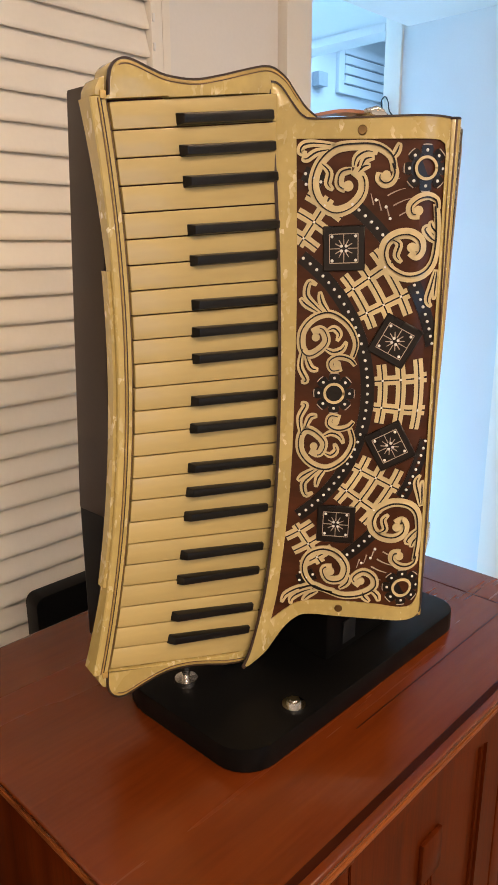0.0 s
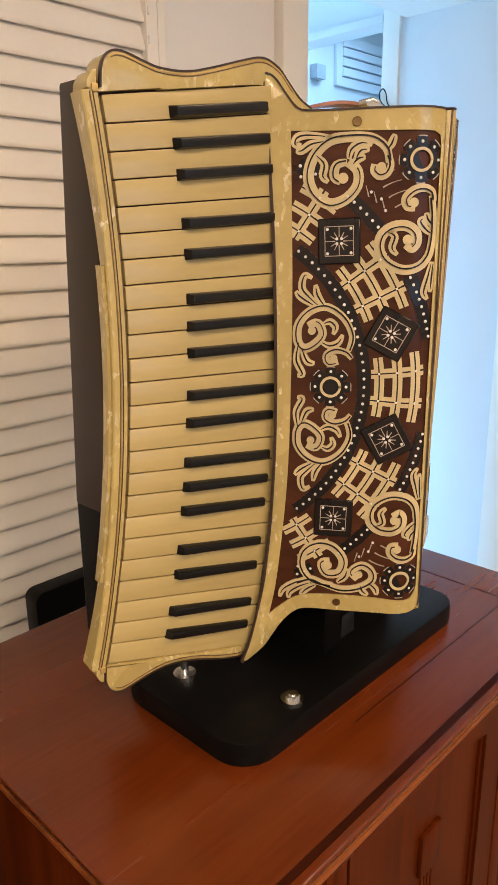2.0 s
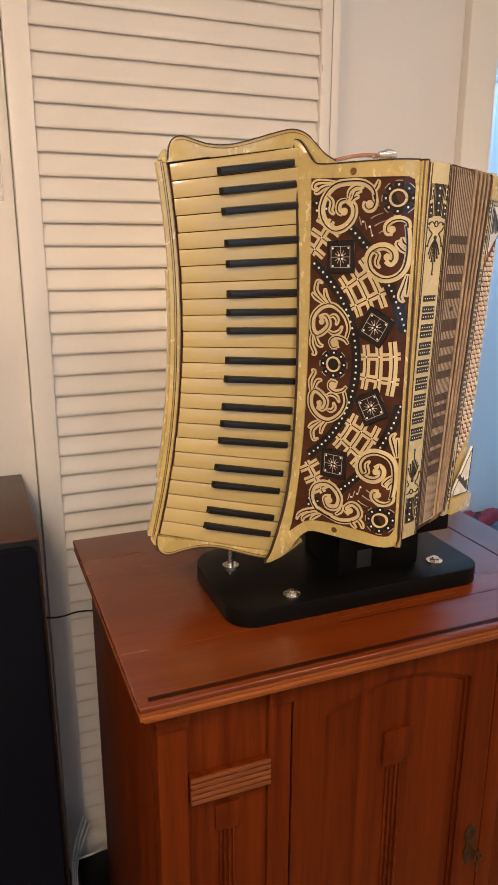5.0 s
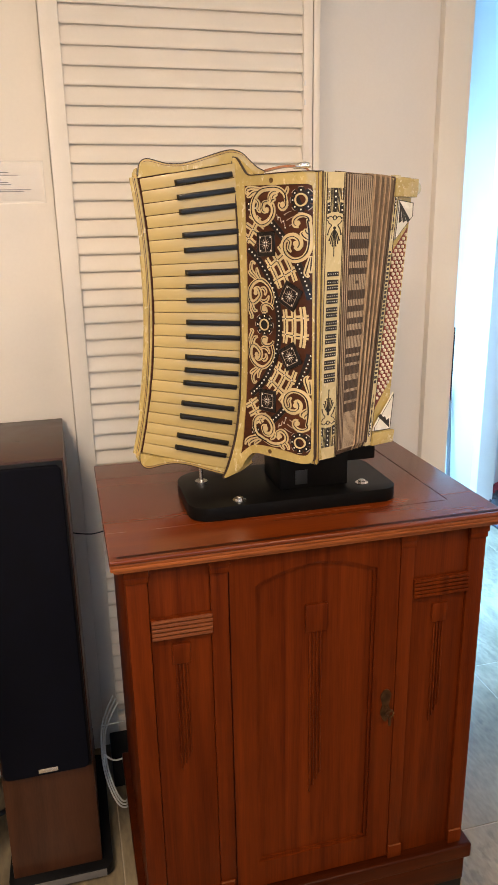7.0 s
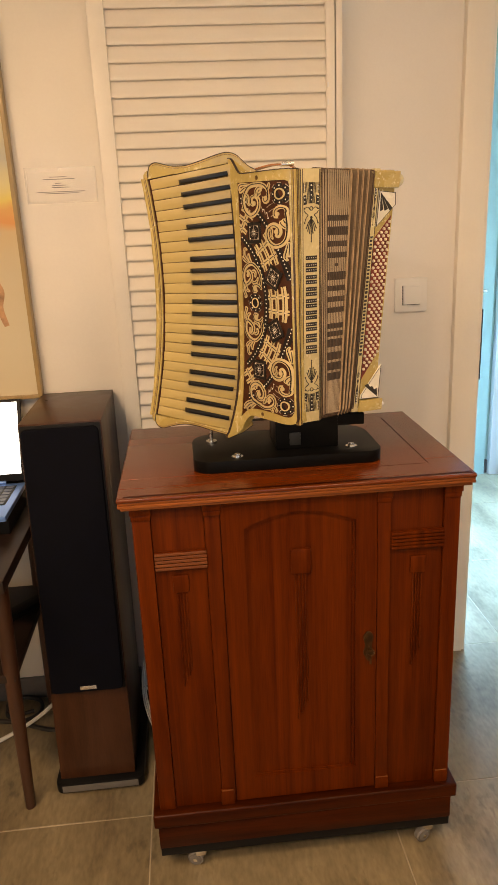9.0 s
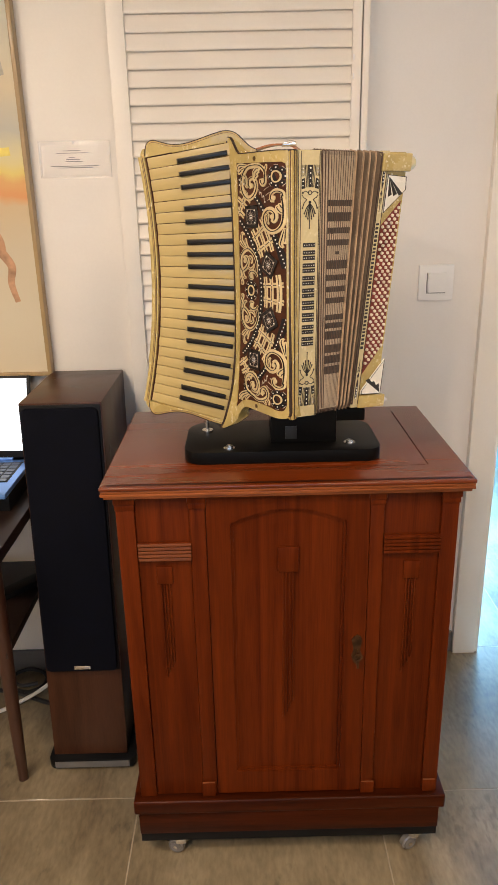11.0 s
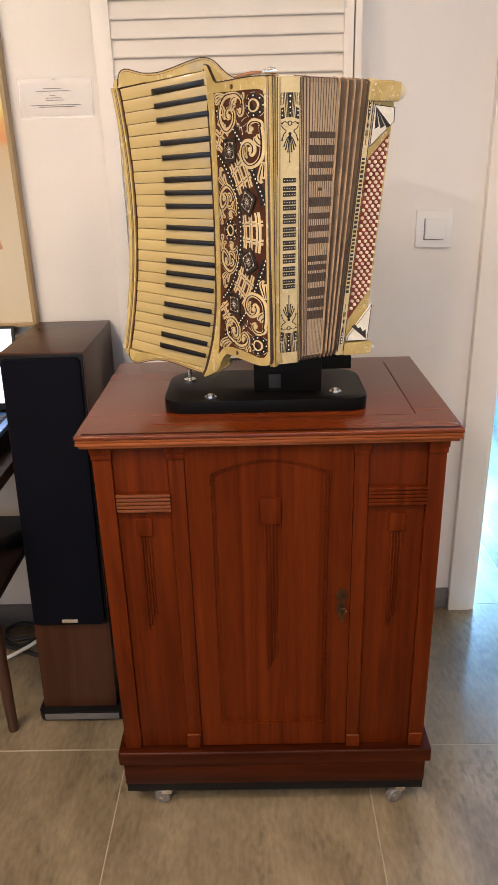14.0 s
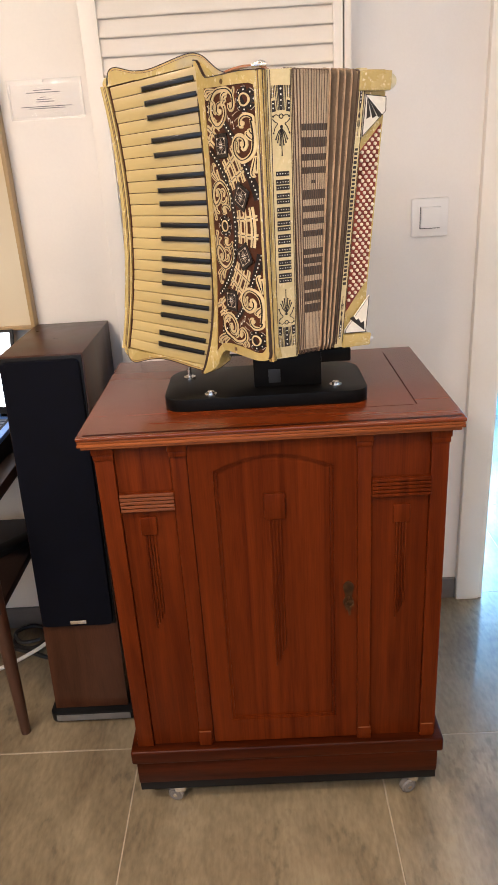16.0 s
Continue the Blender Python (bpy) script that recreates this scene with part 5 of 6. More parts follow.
def bass(acc):
    tl, tr = Vector((0.8095, 0.4415, 1.5440)), Vector((0.8815, 0.4860, 1.5440))
    bl, br = Vector((0.7601, 0.4260, 1.0585)), Vector((0.8335, 0.4600, 1.0540))
    out = (tr - tl).cross(tl - bl).normalized()
    q = lambda u, v, c: tl.lerp(tr, u).lerp(bl.lerp(br, u), v) + out * c

    def quad(bm, u0, u1, v0, v1, c0, c1):
        vs = [bm.verts.new(q(u, v, c)) for u in (u0, u1) for v in (v0, v1) for c in (c0, c1)]
        for f in ((0, 1, 3, 2), (4, 6, 7, 5), (0, 4, 5, 1), (2, 3, 7, 6), (0, 2, 6, 4), (1, 5, 7, 3)):
            bm.faces.new([vs[k] for k in f])
        return bm

    def poly(bm, uv, c0, c1):
        lo, hi = [bm.verts.new(q(u, v, c0)) for u, v in uv], [bm.verts.new(q(u, v, c1)) for u, v in uv]
        bm.faces.new(lo[::-1]), bm.faces.new(hi)
        for k in range(len(uv)):
            j = (k + 1) % len(uv)
            bm.faces.new((lo[k], lo[j], hi[j], hi[k]))
        return bm

    def rows_of(top, low, c0, c1, n=12):
        """A board that follows the twist of the bass side."""
        bm = bm_new()
        at = lambda j, k: tuple(top[j][i] + (low[j][i] - top[j][i]) * k / n for i in (0, 1))
        for k in range(n):
            poly(bm, [at(0, k), at(0, k + 1), at(1, k + 1), at(1, k)], c0, c1)
        return bm

    part("bass_box", bevel(quad(bm_new(), 0.0, 0.82, 0.003, 0.997, -0.150, -0.0105), 0.002), "pearl", acc)
    strip_ = part("bass_strip", bevel(quad(bm_new(), 0.0, 0.200, 0.0, 1.0, -0.01, 0.0), 0.0008), "pearl_white", acc, "cream pearloid strip with small dark lettering")
    for u in (0.010, 0.030, 0.184):
        part("trim_line", quad(bm_new(), u - 0.007, u + 0.007, 0.01, 0.985, 0.0, 0.0007), "dark_trim", strip_)
    random.seed(4)
    v = 0.262
    while v < 0.750:
        h = random.choice((0.010, 0.012, 0.014))
        part("letter_bar", quad(bm_new(), 0.058, 0.140, v, v + h * 0.80, 0.0, 0.0007), "black_trim", strip_)
        v += h + 0.0035
    for v0, v1, s1 in ((0.052, 0.205, 1), (0.965, 0.812, -1)):
        w = v1 - v0
        b = poly(bm_new(), [(0.099, v0), (0.128, v0 + 0.05 * w), (0.128, v0 + 0.40 * w), (0.104, v0 + 0.56 * w), (0.094, v0 + 0.56 * w), (0.070, v0 + 0.40 * w), (0.070, v0 + 0.05 * w)][::s1], 0.0, 0.0008)
        o = part("ornament", b, "black_trim", strip_)
        d = bm_new()
        for k in range(5):
            quad(d, 0.088, 0.110, v0 + w * (0.06 + 0.075 * k), v0 + w * (0.06 + 0.075 * k) + 0.006, 0.0008, 0.0014)
        part("ornament_studs", d, "jewel", o)
        e = poly(bm_new(), [(0.099, v0 + 0.58 * w), (0.128, v0 + 0.66 * w), (0.099, v0 + 0.74 * w), (0.070, v0 + 0.66 * w)][::s1], 0.0, 0.0008)
        for u in (0.074, 0.099, 0.124):
            quad(e, u - 0.005, u + 0.005, *sorted((v0 + 0.76 * w, v0 + (0.90 if u != 0.099 else 1.1) * w)), 0.0, 0.0007)
        part("tassel", e, "black_trim", o)
    board = part("button_board", rows_of([(0.205, 0.075), (0.815, 0.075)], [(0.205, 0.950), (0.815, 0.950)], -0.014, -0.0060), "pearl", acc, "cream board of bass buttons")
    part("button_field", rows_of([(0.262, 0.272), (0.765, 0.182)], [(0.262, 0.862), (0.765, 0.745)], -0.008, -0.0050), "bass_board", board, "dark red field between the buttons")
    btn = tube(bm_new(), [(0, 0, -0.001), (0, 0, 0.0016), (0, 0, 0.0025), (0, 0, 0.0029)], [0.0031, 0.0031, 0.0026, 0.0014], 10)
    btn = mesh_of("bass_button", btn, "button_white")
    face = Matrix((((tr - tl).normalized()), (out.cross((tr - tl).normalized())), out)).transposed().to_4x4()
    for c in range(6):
        for r in range(20):
            m = face.copy()
            m.translation = q(0.308 + 0.083 * c, 0.206 + 0.0284 * r + 0.0142 * (5 - c), -0.0045)
            put("bass_button", btn, acc, m)
    for uv, dots in (([(0.215, 0.084), (0.770, 0.092), (0.800, 0.140), (0.205, 0.225)], 0), ([(0.240, 0.945), (0.830, 0.948), (0.835, 0.803), (0.240, 0.930)], 1)):
        t = part("corner_plate", poly(bm_new(), uv[:: (1 if dots else -1)], -0.002, 0.0016), "plate_white", acc, "white corner plate with black fan")
        cu = sum(p[0] for p in uv) / 4
        cv = sum(p[1] for p in uv) / 4
        rim = [(cu + (p[0] - cu) * 0.84, cv + (p[1] - cv) * 0.84) for p in uv]
        b = bm_new()
        for k in range(4):
            a, c = uv[k], uv[(k + 1) % 4]
            a2, c2 = rim[k], rim[(k + 1) % 4]
            poly(b, [a, c, ((c[0] * 2 + c2[0]) / 3, (c[1] * 2 + c2[1]) / 3), ((a[0] * 2 + a2[0]) / 3, (a[1] * 2 + a2[1]) / 3)], 0.0014, 0.0022)
        o = rim[0] if dots == 0 else rim[1]
        for k in range(3):
            e = (cu + 0.16 * (k - 1), cv + (0.012 if dots else -0.002) * (k - 1) - (0.015 if dots else -0.02))
            poly(b, [o, (e[0] + 0.05, e[1]), (e[0] - 0.05, e[1] + 0.008)], 0.0014, 0.0022)
        part("black_fan", b, "black_trim", t)
    part("top_bar", bevel(quad(bm_new(), 0.02, 0.86, 0.008, 0.074, -0.06, 0.0045), 0.003, 3), "pearl", acc, "cream pearloid bar at the top of the bass side")
    c = tube(bm_new(), [q(0.855, 0.042, -0.008), q(0.97, 0.042, -0.008), q(1.02, 0.042, -0.008)], [0.0125, 0.0125, 0.0095], 20)
    part("strap_wheel", c, "pearl_white", acc, "round strap adjusting wheel")
    part("bottom_bar", bevel(quad(bm_new(), 0.20, 0.97, 0.952, 1.003, -0.05, 0.0045), 0.003, 2), "pearl", acc)
    part("foot_stud", tube(bm_new(), [q(1.02, 0.985, -0.01), q(1.16, 0.985, -0.01)], [0.006, 0.004], 10), "white_plastic", acc)


def accordion():
    acc = thing("piano_accordion", (0.60, 0.46, 1.03), "cream pearloid piano accordion standing upright with its bellows slightly open", "accordion")
    keyboard(acc)
    grille(acc)
    treble_body(acc)
    bellows(acc)
    bass(acc)
    part("back_panel", shear(rbox(0.4035, 0.490, 0.548, 0.600, 1.185, 1.5695, 0.003), 0.045, 0, 1.577), "brown_board", acc, "dark brown back board")
    part("back_pad", rbox(0.389, 0.600, 0.550, 0.604, 1.040, 1.186, 0.003, 3), "black_plastic", acc, "black back pad")
    strap = smooth_line([(0.560, 0.478, 1.5440), (0.585, 0.468, 1.5520), (0.612, 0.456, 1.5570), (0.640, 0.444, 1.5550), (0.655, 0.438, 1.5460)], 5)
    bm = bm_new()
    side = Vector((0.42, 0.90, 0)) * 0.010
    lo = [[bm.verts.new(Vector(p) + side * k + Vector((0, 0, h))) for p in strap] for k, h in ((-1, 0), (1, 0), (1, 0.003), (-1, 0.003))]
    for k in range(len(strap) - 1):
        for a in range(4):
            bm.faces.new((lo[a][k], lo[a][k + 1], lo[(a + 1) % 4][k + 1], lo[(a + 1) % 4][k]))
    h = part("carry_strap", bm, "leather", acc, "tan leather carrying strap")
    bk = rbox(0.624, 0.650, 0.430, 0.452, 1.5545, 1.5600, 0.0022)
    part("buckle", bk, "chrome", h, "chrome buckle")
    part("buckle_pin", tube(bm_new(), [(0.628, 0.440, 1.5590), (0.640, 0.436, 1.5625), (0.648, 0.434, 1.5600)], 0.0030, 10), "chrome", h)


accordion()


# ---- loudspeaker ----
def loudspeaker():
    s = thing("floor_loudspeaker", (0.104, 0.80, 0), "tall walnut floor loudspeaker with black cloth front, beside the cabinet", "loudspeaker")
    lean = lambda bm: shear(bm, 0, 0.085, 1.011)
    part("cabinet_body", lean(rbox(0.0, 0.200, 0.685, 1.019, 0.034, 1.011, 0.002)), "walnut", s)
    part("front_baffle", lean(rbox(0.003, 0.197, 0.679, 0.6848, 0.294, 1.007, 0.002)), "black_plastic", s)
    part("cloth_cover", lean(upright(bevel(prism(bm_new(), rounded(0.007, 0.193, 0.300, 1.001, (0.014,) * 4), 0, 0.0125), 0.004, 3), 0.6788)), "speaker_cloth", s, "black cloth cover")
    part("badge", lean(rbox(0.082, 0.124, 0.6640, 0.6662, 0.308, 0.318, 0.0006)), "chrome", s, "small silver badge")
    b = prism(bm_new(), rounded(-0.012, 0.224, 0.580, 0.965, (0.02, 0.02, 0.02, 0.02)), 0.006, 0.0335)
    part("plinth", bevel(b, 0.003), "black_plastic", s, "black plinth")
    part("plinth_strip", rbox(0.006, 0.208, 0.578, 0.5802, 0.010, 0.029, 0.0006), "skirting", s, "grey strip on the plinth")
    for x in (0.01, 0.2):
        for y in (0.62, 0.93):
            part("foot", disc(bm_new(), x, y, 0.012, 0, 0.0062), "black_plastic", s)


loudspeaker()


# ---- desk and laptop ----
def desk():
    d = thing("desk", (-0.5, 0.75, 0), "dark brown wooden desk with a lower shelf, against the wall", "desk")
    part("desktop", rbox(-1.05, -0.02, 0.44, 1.0, 0.690, 0.722, 0.004), "desk_wood", d)
    part("riser", rbox(-1.05, -0.06, 0.70, 1.0, 0.7225, 0.7690, 0.003), "black_plastic", d, "black riser under the laptop")
    part("lower_shelf", rbox(-1.03, -0.045, 0.50, 0.955, 0.420, 0.442, 0.003), "desk_wood", d)
    for x, y, dx, dy in ((-0.046, 0.492, -0.030, 0.064), (-1.02, 0.492, 0.03, 0.05), (-0.065, 0.96, -0.02, 0.0), (-1.02, 0.96, 0.02, 0.0)):
        part("leg", tube(bm_new(), [(x, y, 0.690), (x + dx * 0.5, y + dy * 0.5, 0.35), (x + dx, y + dy, 0.0)], [0.021, 0.018, 0.013], 16), "leg_wood", d)


def laptop():
    l = thing("laptop", (-0.24, 0.79, 0.7695), "open silver laptop with a lit white screen, on the desk", "laptop")
    part("base", rbox(-0.415, -0.056, 0.665, 0.915, 0.7700, 0.7845, 0.004), "silver", l)
    kb = part("key_field", rbox(-0.400, -0.075, 0.745, 0.890, 0.7843, 0.7855, 0.0005), "black_plastic", l)
    me = mesh_of("key", rbox(-0.0105, 0.0105, -0.009, 0.009, 0, 0.0016, 0.0006, 1), "key_blue")
    for r in range(6):
        for c in range(13):
            put("key", me, kb, pose(-0.388 + 0.0248 * c, 0.757 + 0.0236 * r, 0.7855))
    part("touchpad", rbox(-0.285, -0.185, 0.680, 0.735, 0.7843, 0.7851, 0.0004), "silver", l)
    tilt = Matrix.Translation((0, 0.915, 0.7855)) @ pose(0, 0, 0, -17) @ Matrix.Translation((0, -0.915, -0.7855))
    lid = part("lid", rbox(-0.415, -0.056, 0.915, 0.922, 0.7895, 1.0195, 0.004), "black_plastic", l, m=tilt)
    part("display", rbox(-0.405, -0.066, 0.9142, 0.9149, 0.8095, 1.0115, 0.0002), "screen", lid, "glowing white screen", m=tilt)
    part("hinge", tube(bm_new(), [(-0.36, 0.916, 0.7865), (-0.11, 0.916, 0.7865)], 0.005, 10), "silver", l)


desk()
laptop()
solid("remote_control", rbox(-0.022, 0.022, -0.075, 0.075, 0, 0.018, 0.005), "black_plastic", "slim black remote control on the desk shelf", "remote control", m=pose(-0.085, 0.80, 0.4425, 0, 0, -40))


# ---- painting ----
def painting():
    p = thing("painting", (-0.40, 1.01, 1.0), "framed painting of a sandy beach with plain brown forms", "painting")
    z0, z1, x0, x1 = 1.004, 2.10, -0.86, 0.004
    y0, y1 = 0.992, 1.028
    w = 0.011
    for b in ((x0, x0 + w, z0, z1), (x1 - w, x1, z0, z1), (x0 + w, x1 - w, z0, z0 + w), (x0 + w, x1 - w, z1 - w, z1)):
        part("frame_bar", rbox(b[0], b[1], y0, y1, b[2], b[3], 0.002), "frame_wood", p)
    m = bpy.data.materials.new("painted_canvas")
    m.use_nodes = True
    n, l = m.node_tree.nodes, m.node_tree.links
    b = n["Principled BSDF"]
    tex, sep = n.new("ShaderNodeTexCoord"), n.new("ShaderNodeSeparateXYZ")
    wob = n.new("ShaderNodeTexNoise")
    wob.inputs["Scale"].default_value, wob.inputs["Detail"].default_value = 4.5, 6
    l.new(tex.outputs["Object"], sep.inputs[0]), l.new(tex.outputs["Object"], wob.inputs[0])
    add = n.new("ShaderNodeMath")
    add.operation, add.inputs[1].default_value = "MULTIPLY_ADD", 0.12
    l.new(wob.outputs[0], add.inputs[0]), l.new(sep.outputs[2], add.inputs[2])
    rng = n.new("ShaderNodeMapRange")
    rng.inputs["From Min"].default_value, rng.inputs["From Max"].default_value = z0 + 0.06, z1 + 0.06
    l.new(add.outputs[0], rng.inputs[0])
    ramp = n.new("ShaderNodeValToRGB")
    cr = ramp.color_ramp
    stops = ((0.0, (0.62, 0.53, 0.36)), (0.16, (0.63, 0.56, 0.40)), (0.32, (0.60, 0.52, 0.36)), (0.42, (0.62, 0.48, 0.28)), (0.438, (0.70, 0.33, 0.12)), (0.465, (0.72, 0.40, 0.14)), (0.482, (0.76, 0.62, 0.18)),
             (0.52, (0.70, 0.62, 0.34)), (0.56, (0.50, 0.49, 0.41)), (0.66, (0.66, 0.56, 0.37)), (0.80, (0.60, 0.58, 0.46)), (1.0, (0.46, 0.55, 0.55)))
    cr.elements[0].position, cr.elements[0].color = stops[0][0], (*stops[0][1], 1)
    cr.elements[1].position, cr.elements[1].color = stops[-1][0], (*stops[-1][1], 1)
    for a, c in stops[1:-1]:
        cr.elements.new(a).color = (*c, 1)
    l.new(rng.outputs[0], ramp.inputs[0]), l.new(ramp.outputs[0], b.inputs["Base Color"])
    bp, grain = n.new("ShaderNodeBump"), n.new("ShaderNodeTexNoise")
    grain.inputs["Scale"].default_value = 90
    bp.inputs["Strength"].default_value = 0.25
    l.new(tex.outputs["Object"], grain.inputs[0]), l.new(grain.outputs[0], bp.inputs["Height"]), l.new(bp.outputs[0], b.inputs["Normal"])
    b.inputs["Roughness"].default_value = 0.5
    M["canvas"] = m
    c = part("canvas", box(bm_new(), x0 + w, x1 - w, y0 + 0.008, y1, z0 + w, z1 - w), "canvas", p, "canvas in sand, ochre and pale blue")
    up = Matrix(((1, 0, 0, 0), (0, 0, -1, y0 + 0.008), (0, 1, 0, 0), (0, 0, 0, 1)))
    M["brush_brown"] = material("brown_brushwork", (0.46, 0.26, 0.14), 0.55, vary=0.4, scale=18, fine=90, bump=0.2)
    M["brush_grey"] = material("grey_brushwork", (0.40, 0.37, 0.30), 0.55, vary=0.3, scale=14, fine=90, bump=0.2)
    M["brush_yellow"] = material("yellow_brushwork", (0.74, 0.62, 0.14), 0.55, vary=0.25, scale=14, fine=90, bump=0.2)
    bm = ribbon(bm_new(), smooth_line([(-0.22, 1.400), (-0.15, 1.405), (-0.105, 1.378), (-0.094, 1.335)], 6), lambda t: 0.055 - 0.030 * t, 0, 0.0007)
    ribbon(bm, smooth_line([(-0.098, 1.345), (-0.072, 1.305), (-0.078, 1.260), (-0.066, 1.210)], 6), lambda t: 0.026 - 0.012 * t, 0, 0.0009)
    ribbon(bm, smooth_line([(-0.125, 1.350), (-0.118, 1.285), (-0.130, 1.210)], 6), lambda t: 0.024 - 0.010 * t, 0, 0.0010)
    part("brush_form", bm, "brush_brown", c, m=up)
    part("brush_form", ribbon(bm_new(), smooth_line([(-0.16, 2.08), (-0.10, 1.92), (-0.05, 1.76)], 6), lambda t: 0.10 - 0.06 * t, 0, 0.0006), "brush_grey", c, m=up)
    part("brush_form", ribbon(bm_new(), [(-0.30, 1.575), (-0.16, 1.580), (-0.04, 1.590)], 0.020, 0, 0.0006), "brush_yellow", c, m=up)
    part("brush_form", ribbon(bm_new(), [(-0.085, 1.580), (-0.085, 1.535)], 0.030, 0, 0.0007), "brush_yellow", c, m=up)


painting()


# ---- notice in a plastic sleeve, light switch ----
def notice():
    n = thing("notice", (0.118, 1.028, 1.52), "small printed notice in a clear plastic sleeve on the wall", "notice")
    part("sheet", rbox(0.034, 0.204, 1.0285, 1.0297, 1.529, 1.603, 0.0002), "paper", n)
    for a, b, z in ((0.090, 0.135, 1.589), (0.072, 0.155, 1.5835), (0.104, 0.118, 1.573), (0.095, 0.132, 1.568), (0.093, 0.138, 1.563), (0.054, 0.180, 1.552), (0.074, 0.164, 1.548)):
        part("text_bar", box(bm_new(), a, b, 1.0281, 1.0284, z, z + 0.0017), "ink", n)
    sl = part("sleeve", rbox(0.026, 0.212, 1.0268, 1.0272, 1.524, 1.614, 0.0001), "film", n, "clear plastic sleeve")
    sl.visible_shadow = False
    # white tubes paint the glints on the sleeve's crinkled edges
    for x, z0, z1 in ((0.028, 1.530, 1.572), (0.210, 1.540, 1.606), (0.031, 1.585, 1.606)):
        part("sleeve_fold", tube(bm_new(), [(x, 1.0266, z0), (x + 0.0006, 1.0262, (z0 + z1) / 2), (x, 1.0266, z1)], 0.0011, 6), "jewel", sl)
    part("nail", tube(bm_new(), [(0.118, 1.030, 1.609), (0.118, 1.023, 1.609)], 0.0022, 8), "chrome", n)


def light_switch():
    s = thing("light_switch", (1.09, 1.08, 1.18), "square white plastic light switch on the wall", "light switch")
    part("frame_plate", rbox(1.042, 1.140, 1.0690, 1.0796, 1.178, 1.277, 0.003), "white_plastic", s)
    part("rocker", rbox(1.066, 1.118, 1.0600, 1.0689, 1.201, 1.255, 0.002), "white_plastic", s)
    # raised dark strips paint the shadow along the rocker's left and lower edges
    part("rocker_gap", box(bm_new(), 1.0635, 1.0659, 1.0680, 1.0692, 1.199, 1.255), "ink", s, "dark strip drawn as the shadow line of the rocker")
    part("rocker_gap", box(bm_new(), 1.0635, 1.118, 1.0680, 1.0692, 1.1985, 1.2009), "ink", s, "dark strip drawn as the shadow line of the rocker")


notice()
light_switch()

# ---- black box and cables behind the cabinet ----
b = prism(bm_new(), [(p[0], p[1]) for p in rounded(0.512, 0.80, 0.0, 0.906, (0.01, 0.01, 0.01, 0.016))], 0, 0.035)
solid("leaning_panel", bevel(b, 0.003), "black_plastic", "flat black panel leaning against the closet door", "panel", m=Matrix(((1, 0, 0, 0), (0, 0, -1, 0.982), (0, 1, 0, 0), (0, 0, 0, 1))))


def cable(name, pts, r, mat, label):
    solid(name, tube(bm_new(), smooth_line(pts, 8), r, 8), mat, label, "cable")


cable("wall_cable", [(0.02, 1.024, 0.715), (0.15, 1.020, 0.706), (0.24, 0.992, 0.700), (0.29, 0.988, 0.706), (0.36, 0.985, 0.698)], 0.0018, "cable_black", "thin black cable along the wall behind the loudspeaker")
for k in range(3):
    cable("looped_cable", [(0.262 + 0.006 * k, 0.94, 0.235 - 0.012 * k), (0.226 + 0.004 * k, 0.86, 0.205 - 0.01 * k), (0.222 + 0.005 * k, 0.79, 0.130), (0.246 + 0.004 * k, 0.745, 0.060 + 0.006 * k), (0.276, 0.76, 0.030 + 0.012 * k), (0.288, 0.83, 0.070 + 0.02 * k)],
          0.0022, "cable_white", "white cable hanging in a loop behind the loudspeaker")
cable("looped_cable", [(0.225, 0.80, 0.165), (0.250, 0.79, 0.150), (0.285, 0.80, 0.145)], 0.0024, "cable_white", "white cable hanging in a loop behind the loudspeaker")
cable("looped_cable", [(0.225, 0.86, 0.205), (0.255, 0.85, 0.215), (0.287, 0.86, 0.210)], 0.0022, "cable_white", "white cable hanging in a loop behind the loudspeaker")
cable("floor_cable", [(-0.55, 0.84, 0.008), (-0.30, 0.78, 0.010), (-0.13, 0.86, 0.03), (-0.02, 0.93, 0.09)], 0.006, "cable_white", "white cable on the floor under the desk")
cable("floor_cable", [(-0.50, 0.95, 0.010), (-0.22, 0.90, 0.012), (-0.05, 0.84, 0.010), (-0.02, 0.93, 0.02)], 0.007, "cable_black", "black cable on the floor under the desk")
cable("coiled_cable", [(-0.230, 0.985, 0.008), (-0.215, 0.925, 0.008), (-0.160, 0.900, 0.009), (-0.118, 0.935, 0.009), (-0.128, 0.985, 0.012), (-0.185, 1.005, 0.016), (-0.225, 0.965, 0.020), (-0.190, 0.915, 0.022), (-0.135, 0.925, 0.022)], 0.006, "cable_black", "thick black cable coiled on the floor under the desk")
solid("power_strip", rbox(-0.62, -0.28, 0.90, 0.96, 0, 0.045, 0.006), "black_plastic", "black power strip on the floor under the desk", "power strip")
solid("floor_device", rbox(0.245, 0.36, 0.86, 0.99, 0.12, 0.20, 0.006), "black_plastic", "small black device behind the cabinet", "device", m=Matrix.Translation((0, 0, -0.12)))


